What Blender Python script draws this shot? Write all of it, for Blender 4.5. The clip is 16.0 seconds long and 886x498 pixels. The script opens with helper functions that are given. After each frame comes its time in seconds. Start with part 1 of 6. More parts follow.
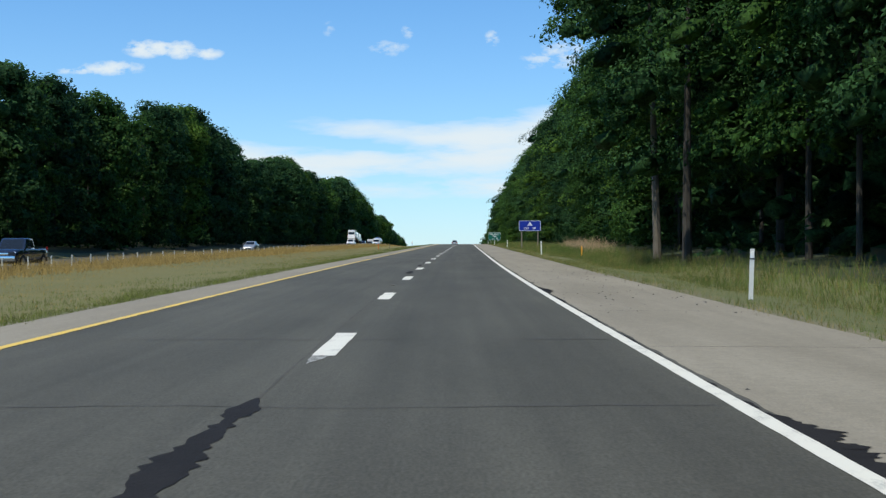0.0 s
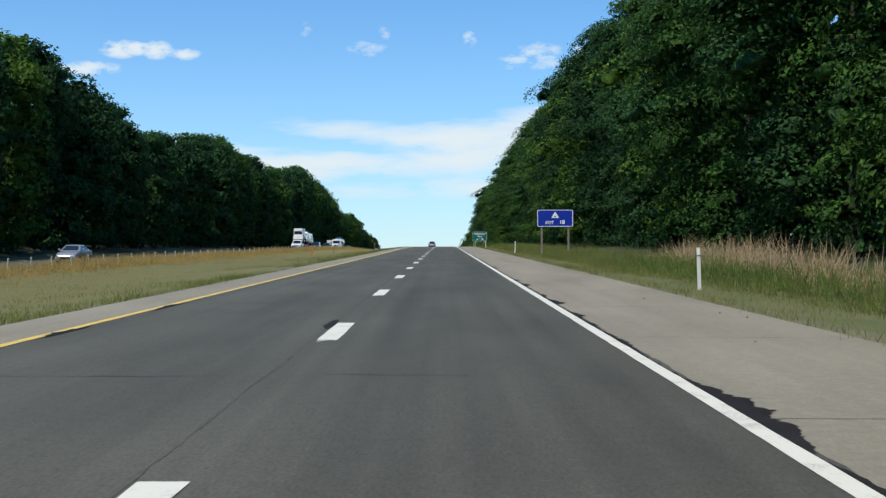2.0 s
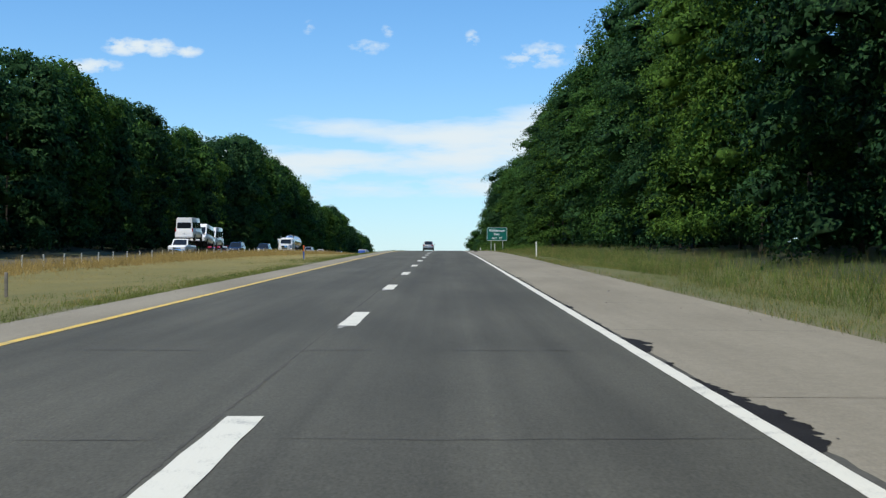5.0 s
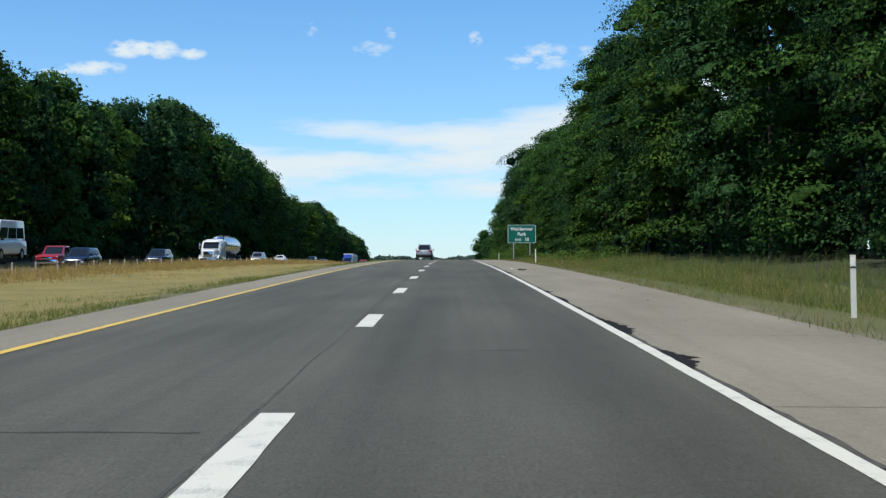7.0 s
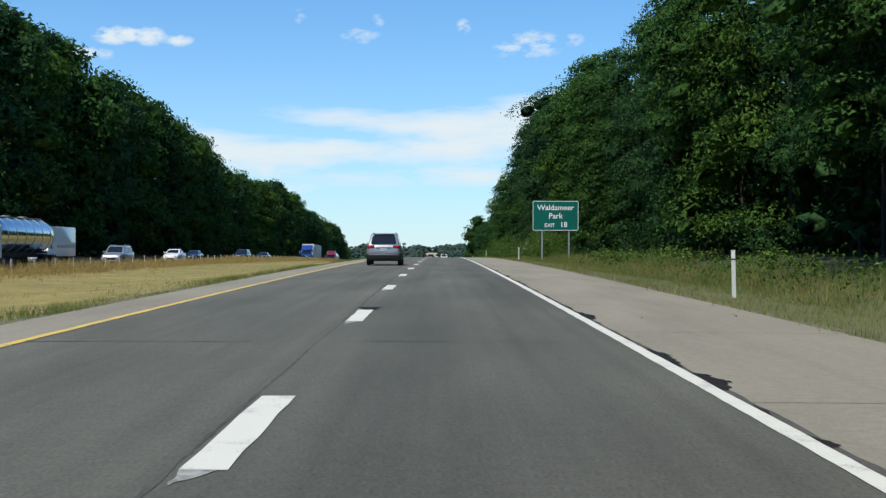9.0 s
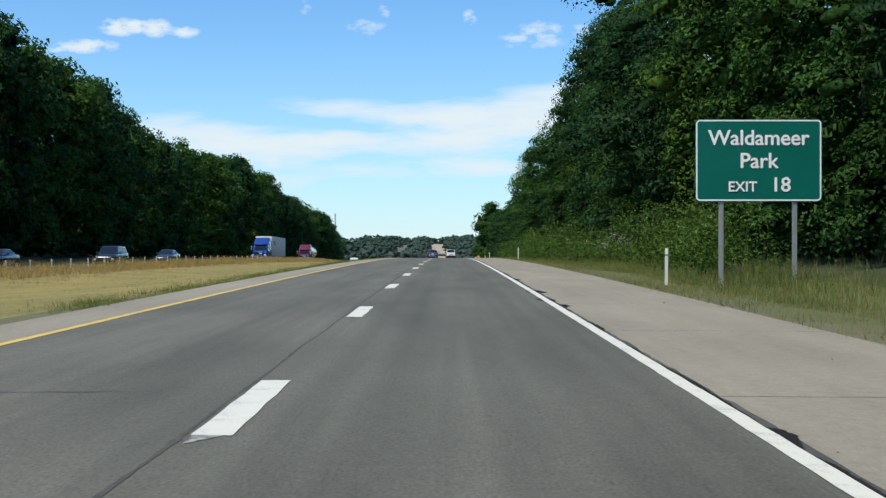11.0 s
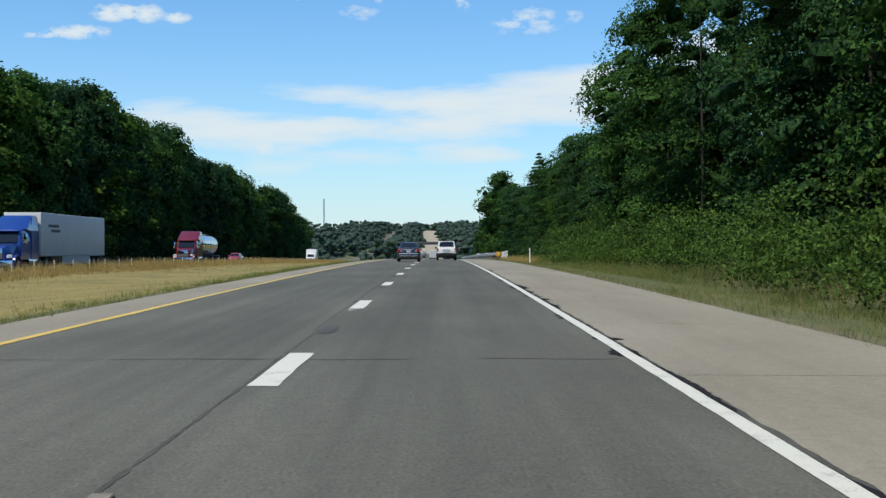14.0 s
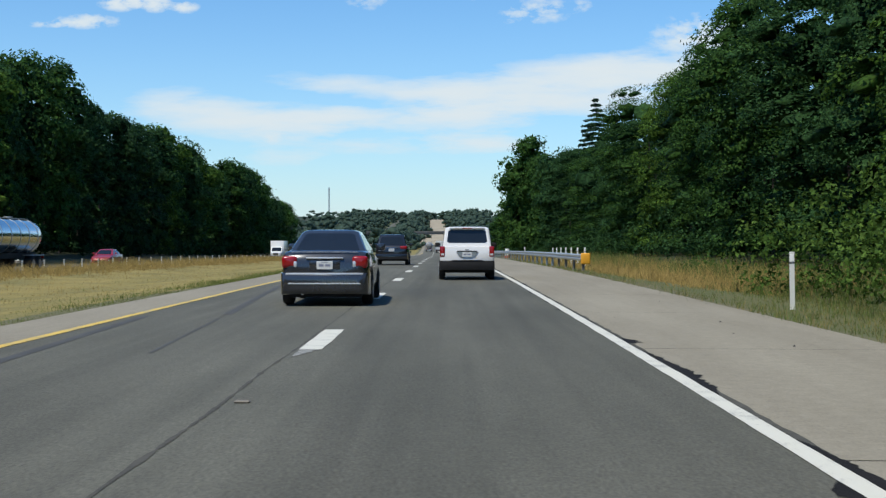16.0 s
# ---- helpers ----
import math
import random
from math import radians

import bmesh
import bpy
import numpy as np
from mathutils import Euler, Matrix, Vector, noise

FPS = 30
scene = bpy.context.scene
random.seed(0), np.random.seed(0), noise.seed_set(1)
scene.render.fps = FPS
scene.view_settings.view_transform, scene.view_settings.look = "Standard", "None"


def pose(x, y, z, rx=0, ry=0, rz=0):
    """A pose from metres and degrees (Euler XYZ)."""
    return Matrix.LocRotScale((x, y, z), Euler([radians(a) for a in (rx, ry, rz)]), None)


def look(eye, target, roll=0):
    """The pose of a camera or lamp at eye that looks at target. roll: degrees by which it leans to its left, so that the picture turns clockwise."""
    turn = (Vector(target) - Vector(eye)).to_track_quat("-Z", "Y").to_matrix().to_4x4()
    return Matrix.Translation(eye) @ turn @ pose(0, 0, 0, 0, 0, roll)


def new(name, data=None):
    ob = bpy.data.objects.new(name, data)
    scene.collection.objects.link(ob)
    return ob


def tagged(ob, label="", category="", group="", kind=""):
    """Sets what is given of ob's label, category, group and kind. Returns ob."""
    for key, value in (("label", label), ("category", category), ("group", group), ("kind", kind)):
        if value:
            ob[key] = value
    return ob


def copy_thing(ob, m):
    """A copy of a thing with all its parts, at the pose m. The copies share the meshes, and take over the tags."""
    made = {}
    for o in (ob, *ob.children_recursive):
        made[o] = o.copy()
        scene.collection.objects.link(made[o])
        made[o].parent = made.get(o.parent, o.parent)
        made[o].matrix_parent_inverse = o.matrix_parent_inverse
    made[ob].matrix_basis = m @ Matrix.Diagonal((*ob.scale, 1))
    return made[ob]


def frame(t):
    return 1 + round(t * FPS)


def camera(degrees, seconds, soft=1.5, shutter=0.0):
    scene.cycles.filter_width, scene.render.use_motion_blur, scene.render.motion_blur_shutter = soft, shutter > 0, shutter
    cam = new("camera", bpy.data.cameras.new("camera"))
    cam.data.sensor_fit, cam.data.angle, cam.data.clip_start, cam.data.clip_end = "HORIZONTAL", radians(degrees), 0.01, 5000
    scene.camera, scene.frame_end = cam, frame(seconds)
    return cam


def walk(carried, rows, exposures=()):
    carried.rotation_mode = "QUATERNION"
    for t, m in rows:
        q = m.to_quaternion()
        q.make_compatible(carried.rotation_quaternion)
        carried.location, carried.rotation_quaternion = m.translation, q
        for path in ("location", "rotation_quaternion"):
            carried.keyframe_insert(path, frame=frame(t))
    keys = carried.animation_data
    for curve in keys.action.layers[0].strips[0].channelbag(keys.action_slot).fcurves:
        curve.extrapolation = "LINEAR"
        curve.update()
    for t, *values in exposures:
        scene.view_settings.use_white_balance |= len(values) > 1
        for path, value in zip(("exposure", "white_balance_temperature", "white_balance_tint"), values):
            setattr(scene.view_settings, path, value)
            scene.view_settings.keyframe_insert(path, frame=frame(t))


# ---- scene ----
# ---------- the road's line: s = metres along it, offset = metres to its right ----------
HEADING = ((-400, -0.07), (0, -0.0215), (40, -0.0065), (75, -0.0005), (110, 0.0), (320, 0.0), (420, 0.004), (540, 0.004),
           (640, 0.0), (800, -0.008), (1300, -0.008), (6000, -0.008))
SLOPE = ((-400, 0.0237), (180, 0.0237), (230, 0.0232), (270, 0.0222), (300, 0.0185), (330, 0.014), (413, 0.0055), (467, 0.0003),
         (520, -0.0065), (572, -0.0125), (640, -0.02), (720, -0.025), (900, -0.025), (1100, 0.0), (1300, 0.025), (1700, 0.025),
         (1850, 0.0), (6000, 0.0))
S0 = -400.0
_s = np.arange(S0, 4400.0, 2.0)
_h = np.interp(_s, *zip(*HEADING))
_g = np.interp(_s, *zip(*SLOPE))
_g = np.convolve(np.pad(_g, 12, mode="edge"), np.ones(25) / 25, mode="valid")
_x = np.concatenate(([0], np.cumsum(2 * np.sin(_h[:-1]))))
_y = np.concatenate(([0], np.cumsum(2 * np.cos(_h[:-1]))))
_z = np.concatenate(([0], np.cumsum(2 * _g[:-1])))
_i0 = int(-S0 / 2)
_x, _y, _z = _x - _x[_i0], _y - _y[_i0], _z - _z[_i0]


def at_road(s, off, up=0.0):
    """World place at s along the road and off to its right, up above the road's grade."""
    h = np.interp(s, _s, _h)
    return (np.interp(s, _s, _x) + off * np.cos(h), np.interp(s, _s, _y) - off * np.sin(h), np.interp(s, _s, _z) + up)


def road_pose(s, off, up=0.0, turn=0.0):
    """The pose of a thing that heads along the road at s."""
    x, y, z = at_road(s, off, up)
    return pose(x, y, z, math.degrees(math.atan(np.interp(s, _s, _g))) * math.cos(radians(turn)), 0, -math.degrees(np.interp(s, _s, _h)) + turn)


# ---------- camera ----------
FOCAL = 2150.0
EYE = 1.29
cam = camera(2 * math.degrees(math.atan(784 / FOCAL)), 16.0, soft=1.35, shutter=0.03)
# seconds, s, offset, yaw to the left, pitch up, lean to the left (degrees)
WAY = (
    (0.0, 0.09, 1.30, 1.07, 0.85, 0.0),
    (0.5, 17.69, 1.39, 0.69, 0.80, 0.0),
    (1.0, 35.68, 1.47, 0.29, 0.88, 0.0),
    (1.5, 53.25, 1.48, 0.28, 0.88, -0.1),
    (2.0, 71.09, 1.48, 0.03, 0.88, -0.1),
    (2.5, 88.86, 1.48, 0.12, 0.93, -0.1),
    (3.0, 106.66, 1.48, 0.00, 0.80, 0.1),
    (3.5, 124.58, 1.50, 0.08, 0.83, 0.1),
    (4.0, 142.43, 1.52, 0.00, 0.79, 0.2),
    (4.5, 160.46, 1.48, 0.06, 0.80, 0.2),
    (5.0, 178.53, 1.43, 0.12, 0.81, 0.1),
    (5.5, 196.66, 1.39, 0.18, 0.83, 0.1),
    (6.0, 214.82, 1.34, 0.23, 0.84, 0.0),
    (6.5, 232.93, 1.30, 0.29, 0.85, 0.0),
    (7.0, 251.35, 1.27, 0.29, 0.88, 0.0),
    (7.5, 269.37, 1.25, 0.08, 0.93, 0.0),
    (8.0, 287.74, 1.24, -0.03, 0.77, 0.0),
    (8.5, 305.66, 1.27, -0.23, 0.56, 0.0),
    (9.0, 323.66, 1.29, -0.29, 0.31, 0.1),
    (9.5, 341.66, 1.35, -0.22, 0.20, 0.1),
    (10.0, 359.67, 1.41, -0.14, 0.10, 0.1),
    (10.5, 377.68, 1.48, -0.07, -0.01, 0.1),
    (11.0, 395.68, 1.54, 0.01, -0.11, 0.0),
    (11.5, 413.72, 1.60, 0.08, -0.21, 0.0),
    (12.0, 431.51, 1.57, 0.08, -0.37, 0.0),
    (12.5, 449.52, 1.56, 0.08, -0.43, 0.1),
    (13.0, 467.31, 1.54, -0.13, -0.51, 0.1),
    (13.5, 485.16, 1.54, -0.29, -0.61, 0.0),
    (14.0, 502.68, 1.53, -0.32, -0.75, 0.0),
    (14.5, 520.31, 1.53, -0.28, -0.91, 0.0),
    (15.0, 537.65, 1.53, -0.16, -1.09, 0.0),
    (15.5, 555.26, 1.49, -0.05, -1.11, -0.1),
    (16.0, 572.33, 1.45, 0.05, -1.24, 0.0),
)
walk(cam, [(t, pose(*at_road(s, off, EYE), 90 + pitch, 0, yaw) @ pose(0, 0, 0, 0, 0, lean)) for t, s, off, yaw, pitch, lean in WAY],
     ((0.0, 0.15, 6500, 8), (9.0, 0.15, 6500, 8), (12.5, 0.2, 6500, 8), (14.5, 0.05, 6500, 8), (16.0, 0.05, 6500, 8)))

# ---------- sky and sun ----------
SUN_EL, SUN_AZ = 62.0, -138.0     # azimuth from straight ahead, to the right positive
sun_dir = Vector((math.sin(radians(SUN_AZ)) * math.cos(radians(SUN_EL)), math.cos(radians(SUN_AZ)) * math.cos(radians(SUN_EL)), math.sin(radians(SUN_EL))))
sun = new("sun", bpy.data.lights.new("sun", "SUN"))
sun.data.energy, sun.data.angle, sun.data.color = 4.3, radians(0.5), (1.0, 0.94, 0.82)
sun.matrix_world = look((0, 0, 300), Vector((0, 0, 300)) - sun_dir)

world = bpy.data.worlds.new("sky")
scene.world = world
world.use_nodes = True
wn, wl = world.node_tree.nodes, world.node_tree.links
wn.clear()


def wnode(kind, **sets):
    n = wn.new(kind)
    for k, v in sets.items():
        if k.startswith("i"):
            n.inputs[int(k[1:])].default_value = v
    return n


def wmath(op, a, b=None):
    n = wn.new("ShaderNodeMath")
    n.operation = op
    for i, v in enumerate((a, b)):
        if v is None:
            continue
        if isinstance(v, (int, float)):
            n.inputs[i].default_value = v
        else:
            wl.new(v, n.inputs[i])
    return n.outputs[0]


sky = wn.new("ShaderNodeTexSky")
sky.sky_type, sky.sun_disc = "NISHITA", False
sky.sun_elevation, sky.sun_rotation = radians(SUN_EL), radians(SUN_AZ)
sky.altitude, sky.air_density, sky.dust_density, sky.ozone_density = 200, 1.0, 0.1, 3.0
coord = wn.new("ShaderNodeTexCoord")
split = wn.new("ShaderNodeSeparateXYZ")
wl.new(coord.outputs["Generated"], split.inputs[0])
ahead = wmath("MAXIMUM", split.outputs[1], 0.05)
U = wmath("DIVIDE", split.outputs[0], ahead)
V = wmath("DIVIDE", split.outputs[2], ahead)
plane = wn.new("ShaderNodeCombineXYZ")
wl.new(U, plane.inputs[0])
wl.new(wmath("MULTIPLY", V, 1.8), plane.inputs[1])
puff = wn.new("ShaderNodeTexNoise")
puff.inputs["Scale"].default_value, puff.inputs["Detail"].default_value, puff.inputs["Roughness"].default_value = 62, 7, 0.6
wl.new(plane.outputs[0], puff.inputs["Vector"])
wisp_map = wn.new("ShaderNodeCombineXYZ")
wl.new(wmath("MULTIPLY", U, 0.45), wisp_map.inputs[0])
wl.new(wmath("MULTIPLY", V, 2.2), wisp_map.inputs[1])
wisp = wn.new("ShaderNodeTexNoise")
wisp.inputs["Scale"].default_value, wisp.inputs["Detail"].default_value, wisp.inputs["Roughness"].default_value = 20, 9, 0.6
wl.new(wisp_map.outputs[0], wisp.inputs["Vector"])
# clouds: azimuth, height (tangents x 1000), half width, half height, strength, noise
CLOUDS = (
    (-266, 181, 11, 5, 1.6, puff), (-251, 182, 6, 4, 0.9, puff), (-236, 180, 9, 5, 1.6, puff), (-213, 177, 8, 4, 1.0, puff), (-293, 165, 18, 4.5, 1.15, puff), (-322, 163, 20, 2.5, 0.7, puff),
    (-64, 181, 16, 6, 0.42, puff), (-48, 194, 5, 6, 0.42, puff), (-113, 197, 6, 6, 0.36, puff), (22, 188, 5, 6.5, 0.6, puff), (80, 175, 20, 9, 0.62, puff), (112, 178, 9, 6, 0.45, puff), (60, 170, 14, 7, 0.42, puff),
    (52, 103, 58, 17, 1.3, wisp), (12, 94, 42, 13, 0.95, wisp), (-45, 110, 62, 9, 0.85, wisp), (-110, 116, 50, 9, 0.4, wisp), (-150, 84, 62, 13, 1.1, wisp), (-95, 86, 48, 9, 0.75, wisp), (-215, 96, 45, 13, 0.9, wisp), (40, 66, 50, 8, 0.55, wisp),
    (128, 112, 60, 18, 1.15, wisp), (150, 125, 45, 12, 0.9, wisp), (217, 153, 32, 12, 1.1, puff), (200, 130, 60, 16, 0.9, wisp), (-30, 62, 130, 9, 0.6, wisp), (-141, 50, 45, 7, 0.55, wisp), (-141, 70, 6, 4, 0.7, puff),
    (-30, 80, 110, 14, 0.5, wisp),
)
total = None
for az, el, a, b, strong, tex in CLOUDS:
    dx = wmath("DIVIDE", wmath("SUBTRACT", U, az / 1000), a / 1000)
    dy = wmath("DIVIDE", wmath("SUBTRACT", V, el / 1000), b / 1000)
    r2 = wmath("ADD", wmath("MULTIPLY", dx, dx), wmath("MULTIPLY", dy, dy))
    fall = wmath("MULTIPLY", wmath("EXPONENT", wmath("MULTIPLY", r2, -0.7)), strong)
    torn = wmath("ADD", wmath("MULTIPLY", tex.outputs["Fac"], 4.6 if tex is puff else 3.4), -1.4 if tex is puff else -0.75)
    one = wmath("MAXIMUM", wmath("SUBTRACT", wmath("MULTIPLY", fall, torn), 0.14), 0.0)
    total = one if total is None else wmath("ADD", total, one)
total = wmath("SUBTRACT", 1.0, wmath("EXPONENT", wmath("MULTIPLY", total, -2.0)))
# thin haze low over the horizon
haze = wmath("MULTIPLY", wmath("EXPONENT", wmath("MULTIPLY", wmath("MAXIMUM", split.outputs[2], 0.0), -11.0)), 0.72)
cover = wmath("MAXIMUM", total, haze)
mix = wn.new("ShaderNodeMix")
mix.data_type = "RGBA"
wl.new(cover, mix.inputs[0])
deep = wn.new("ShaderNodeMix")
deep.data_type, deep.blend_type = "RGBA", "MULTIPLY"
deep.inputs[0].default_value = 1
wl.new(sky.outputs[0], deep.inputs[6])
deep.inputs[7].default_value = (0.52, 0.96, 1.27, 1)
wl.new(deep.outputs[2], mix.inputs[6])
mix.inputs[7].default_value = (6.1, 6.7, 7.1, 1)
bg = wn.new("ShaderNodeBackground")
bg.inputs[1].default_value = 0.116
wl.new(mix.outputs[2], bg.inputs[0])
out = wn.new("ShaderNodeOutputWorld")
wl.new(bg.outputs[0], out.inputs[0])


# ---------- materials ----------
def mat(name, color, rough=0.6, metal=0.0, var=0.0, scale=2.0, bump=0.0, bump_scale=40.0, alt=None, coat=0.0, spec=0.5, edge=(0.36, 0.64), stretch=None):
    """A surface with noise at two scales between color and alt."""
    m = bpy.data.materials.new(name)
    m.use_nodes = True
    n, l = m.node_tree.nodes, m.node_tree.links
    b = n["Principled BSDF"]
    b.inputs["Roughness"].default_value, b.inputs["Metallic"].default_value = rough, metal
    b.inputs["Specular IOR Level"].default_value = spec
    b.inputs["Coat Weight"].default_value = coat
    b.inputs["Base Color"].default_value = (*color, 1)
    if var or alt:
        tc = n.new("ShaderNodeTexCoord")
        big, small = n.new("ShaderNodeTexNoise"), n.new("ShaderNodeTexNoise")
        big.inputs["Scale"].default_value, big.inputs["Detail"].default_value = scale, 4
        small.inputs["Scale"].default_value, small.inputs["Detail"].default_value = scale * 14, 5
        l.new(tc.outputs["Object"], big.inputs["Vector"])
        l.new(tc.outputs["Object"], small.inputs["Vector"])
        add = n.new("ShaderNodeMath")
        add.operation = "MULTIPLY_ADD"
        add.inputs[1].default_value = 0.45
        l.new(small.outputs["Fac"], add.inputs[0])
        half = n.new("ShaderNodeMath")
        half.operation = "MULTIPLY"
        half.inputs[1].default_value = 0.55
        l.new(big.outputs["Fac"], half.inputs[0])
        l.new(half.outputs[0], add.inputs[2])
        ramp = n.new("ShaderNodeValToRGB")
        ramp.color_ramp.elements[0].position, ramp.color_ramp.elements[1].position = edge
        other = alt or [c * (1 - var) for c in color]
        ramp.color_ramp.elements[0].color = (*other, 1)
        ramp.color_ramp.elements[1].color = (*color, 1)
        l.new(add.outputs[0], ramp.inputs[0])
        l.new(ramp.outputs[0], b.inputs["Base Color"])
        if stretch:
            # another growth over the first stretch of the road: (from y, to y, colour)
            sep, span, other_mix = n.new("ShaderNodeSeparateXYZ"), n.new("ShaderNodeMapRange"), n.new("ShaderNodeMix")
            l.new(tc.outputs["Object"], sep.inputs[0])
            l.new(sep.outputs[1], span.inputs["Value"])
            span.inputs["From Min"].default_value, span.inputs["From Max"].default_value = stretch[0], stretch[1]
            span.inputs["To Min"].default_value, span.inputs["To Max"].default_value = 0.78, 0.0
            other_mix.data_type = "RGBA"
            other_mix.inputs[7].default_value = (*stretch[2], 1)
            l.new(span.outputs[0], other_mix.inputs[0])
            l.new(ramp.outputs[0], other_mix.inputs[6])
            l.new(other_mix.outputs[2], b.inputs["Base Color"])
        if bump:
            bp = n.new("ShaderNodeBump")
            bp.inputs["Strength"].default_value = bump
            bp.inputs["Distance"].default_value = 0.02
            fine = n.new("ShaderNodeTexNoise")
            fine.inputs["Scale"].default_value, fine.inputs["Detail"].default_value = bump_scale, 4
            l.new(tc.outputs["Object"], fine.inputs["Vector"])
            l.new(fine.outputs["Fac"], bp.inputs["Height"])
            l.new(bp.outputs[0], b.inputs["Normal"])
    return m


def pavement_mat(name, base, worn, tracks, speck, rough, tones_along=(), bands=()):
    """Asphalt or concrete: aggregate specks, blotches, and bands along the lanes, from the UV map (metres across, metres along)."""
    m = bpy.data.materials.new(name)
    m.use_nodes = True
    n, l = m.node_tree.nodes, m.node_tree.links
    b = n["Principled BSDF"]
    b.inputs["Roughness"].default_value = rough
    b.inputs["Specular IOR Level"].default_value = 0.22
    uv = n.new("ShaderNodeUVMap")

    def tex(sx, sy, detail, rough_=0.55):
        mp = n.new("ShaderNodeMapping")
        mp.inputs["Scale"].default_value = (sx, sy, 1)
        l.new(uv.outputs[0], mp.inputs[0])
        t = n.new("ShaderNodeTexNoise")
        t.inputs["Scale"].default_value, t.inputs["Detail"].default_value, t.inputs["Roughness"].default_value = 1, detail, rough_
        l.new(mp.outputs[0], t.inputs["Vector"])
        return t.outputs["Fac"]

    def ramp(fac, p0, p1, c0, c1):
        r = n.new("ShaderNodeValToRGB")
        r.color_ramp.elements[0].position, r.color_ramp.elements[1].position = p0, p1
        r.color_ramp.elements[0].color, r.color_ramp.elements[1].color = (*c0, 1), (*c1, 1)
        l.new(fac, r.inputs[0])
        return r.outputs[0]

    def mixc(kind, fac, a, c):
        x = n.new("ShaderNodeMix")
        x.data_type, x.blend_type = "RGBA", kind
        x.inputs[0].default_value = fac
        l.new(a, x.inputs[6])
        l.new(c, x.inputs[7])
        return x.outputs[2]

    color = ramp(tex(0.5, 0.12, 4), 0.35, 0.68, base, worn)
    grain = ramp(tex(38, 30, 4), 0.3, 0.72, (1 - speck,) * 3, (1 + speck,) * 3)
    streak = ramp(tex(3.2, 0.035, 4), 0.3, 0.7, (1 - tracks,) * 3, (1 + tracks * 0.6,) * 3)
    fine = ramp(tex(7, 7, 5, 0.7), 0.3, 0.75, (0.86,) * 3, (1.12,) * 3)
    color = mixc("MULTIPLY", 1, color, grain)
    color = mixc("MULTIPLY", 1, color, streak)
    color = mixc("MULTIPLY", 1, color, fine)
    stones = ramp(tex(85, 75, 2), 0.70, 0.78, (1.0,) * 3, (1.55,) * 3)
    color = mixc("MULTIPLY", 1, color, stones)
    if bands:
        # wheel paths and oil strips, across the lanes
        sepx = n.new("ShaderNodeSeparateXYZ")
        l.new(uv.outputs[0], sepx.inputs[0])
        wander = n.new("ShaderNodeMath")
        wander.operation = "MULTIPLY_ADD"
        wander.inputs[1].default_value = 0.5
        l.new(tex(0.6, 0.05, 4), wander.inputs[0])
        l.new(sepx.outputs[0], wander.inputs[2])
        across = n.new("ShaderNodeMapRange")
        across.inputs["From Min"].default_value, across.inputs["From Max"].default_value = -3.75, 4.25
        l.new(wander.outputs[0], across.inputs["Value"])
        r = n.new("ShaderNodeValToRGB")
        while len(r.color_ramp.elements) < len(bands):
            r.color_ramp.elements.new(0.5)
        for e, (o_, k) in zip(r.color_ramp.elements, bands):
            e.position, e.color = (o_ + 4) / 8, (k, k, k, 1)
        l.new(across.outputs[0], r.inputs[0])
        color = mixc("MULTIPLY", 1, color, r.outputs[0])
    if tones_along:
        # darker and paler stretches of paving along the road
        sep = n.new("ShaderNodeSeparateXYZ")
        l.new(uv.outputs[0], sep.inputs[0])
        span = n.new("ShaderNodeMapRange")
        span.inputs["From Min"].default_value, span.inputs["From Max"].default_value = 0, 800
        l.new(sep.outputs[1], span.inputs["Value"])
        r = n.new("ShaderNodeValToRGB")
        while len(r.color_ramp.elements) < len(tones_along):
            r.color_ramp.elements.new(0.5)
        for e, (s_, k) in zip(r.color_ramp.elements, tones_along):
            e.position, e.color = s_ / 800, (k, k, k, 1)
        l.new(span.outputs[0], r.inputs[0])
        color = mixc("MULTIPLY", 1, color, r.outputs[0])
    l.new(color, b.inputs["Base Color"])
    bp = n.new("ShaderNodeBump")
    bp.inputs["Strength"].default_value, bp.inputs["Distance"].default_value = 0.35, 0.006
    l.new(tex(70, 60, 3), bp.inputs["Height"])
    l.new(bp.outputs[0], b.inputs["Normal"])
    return m


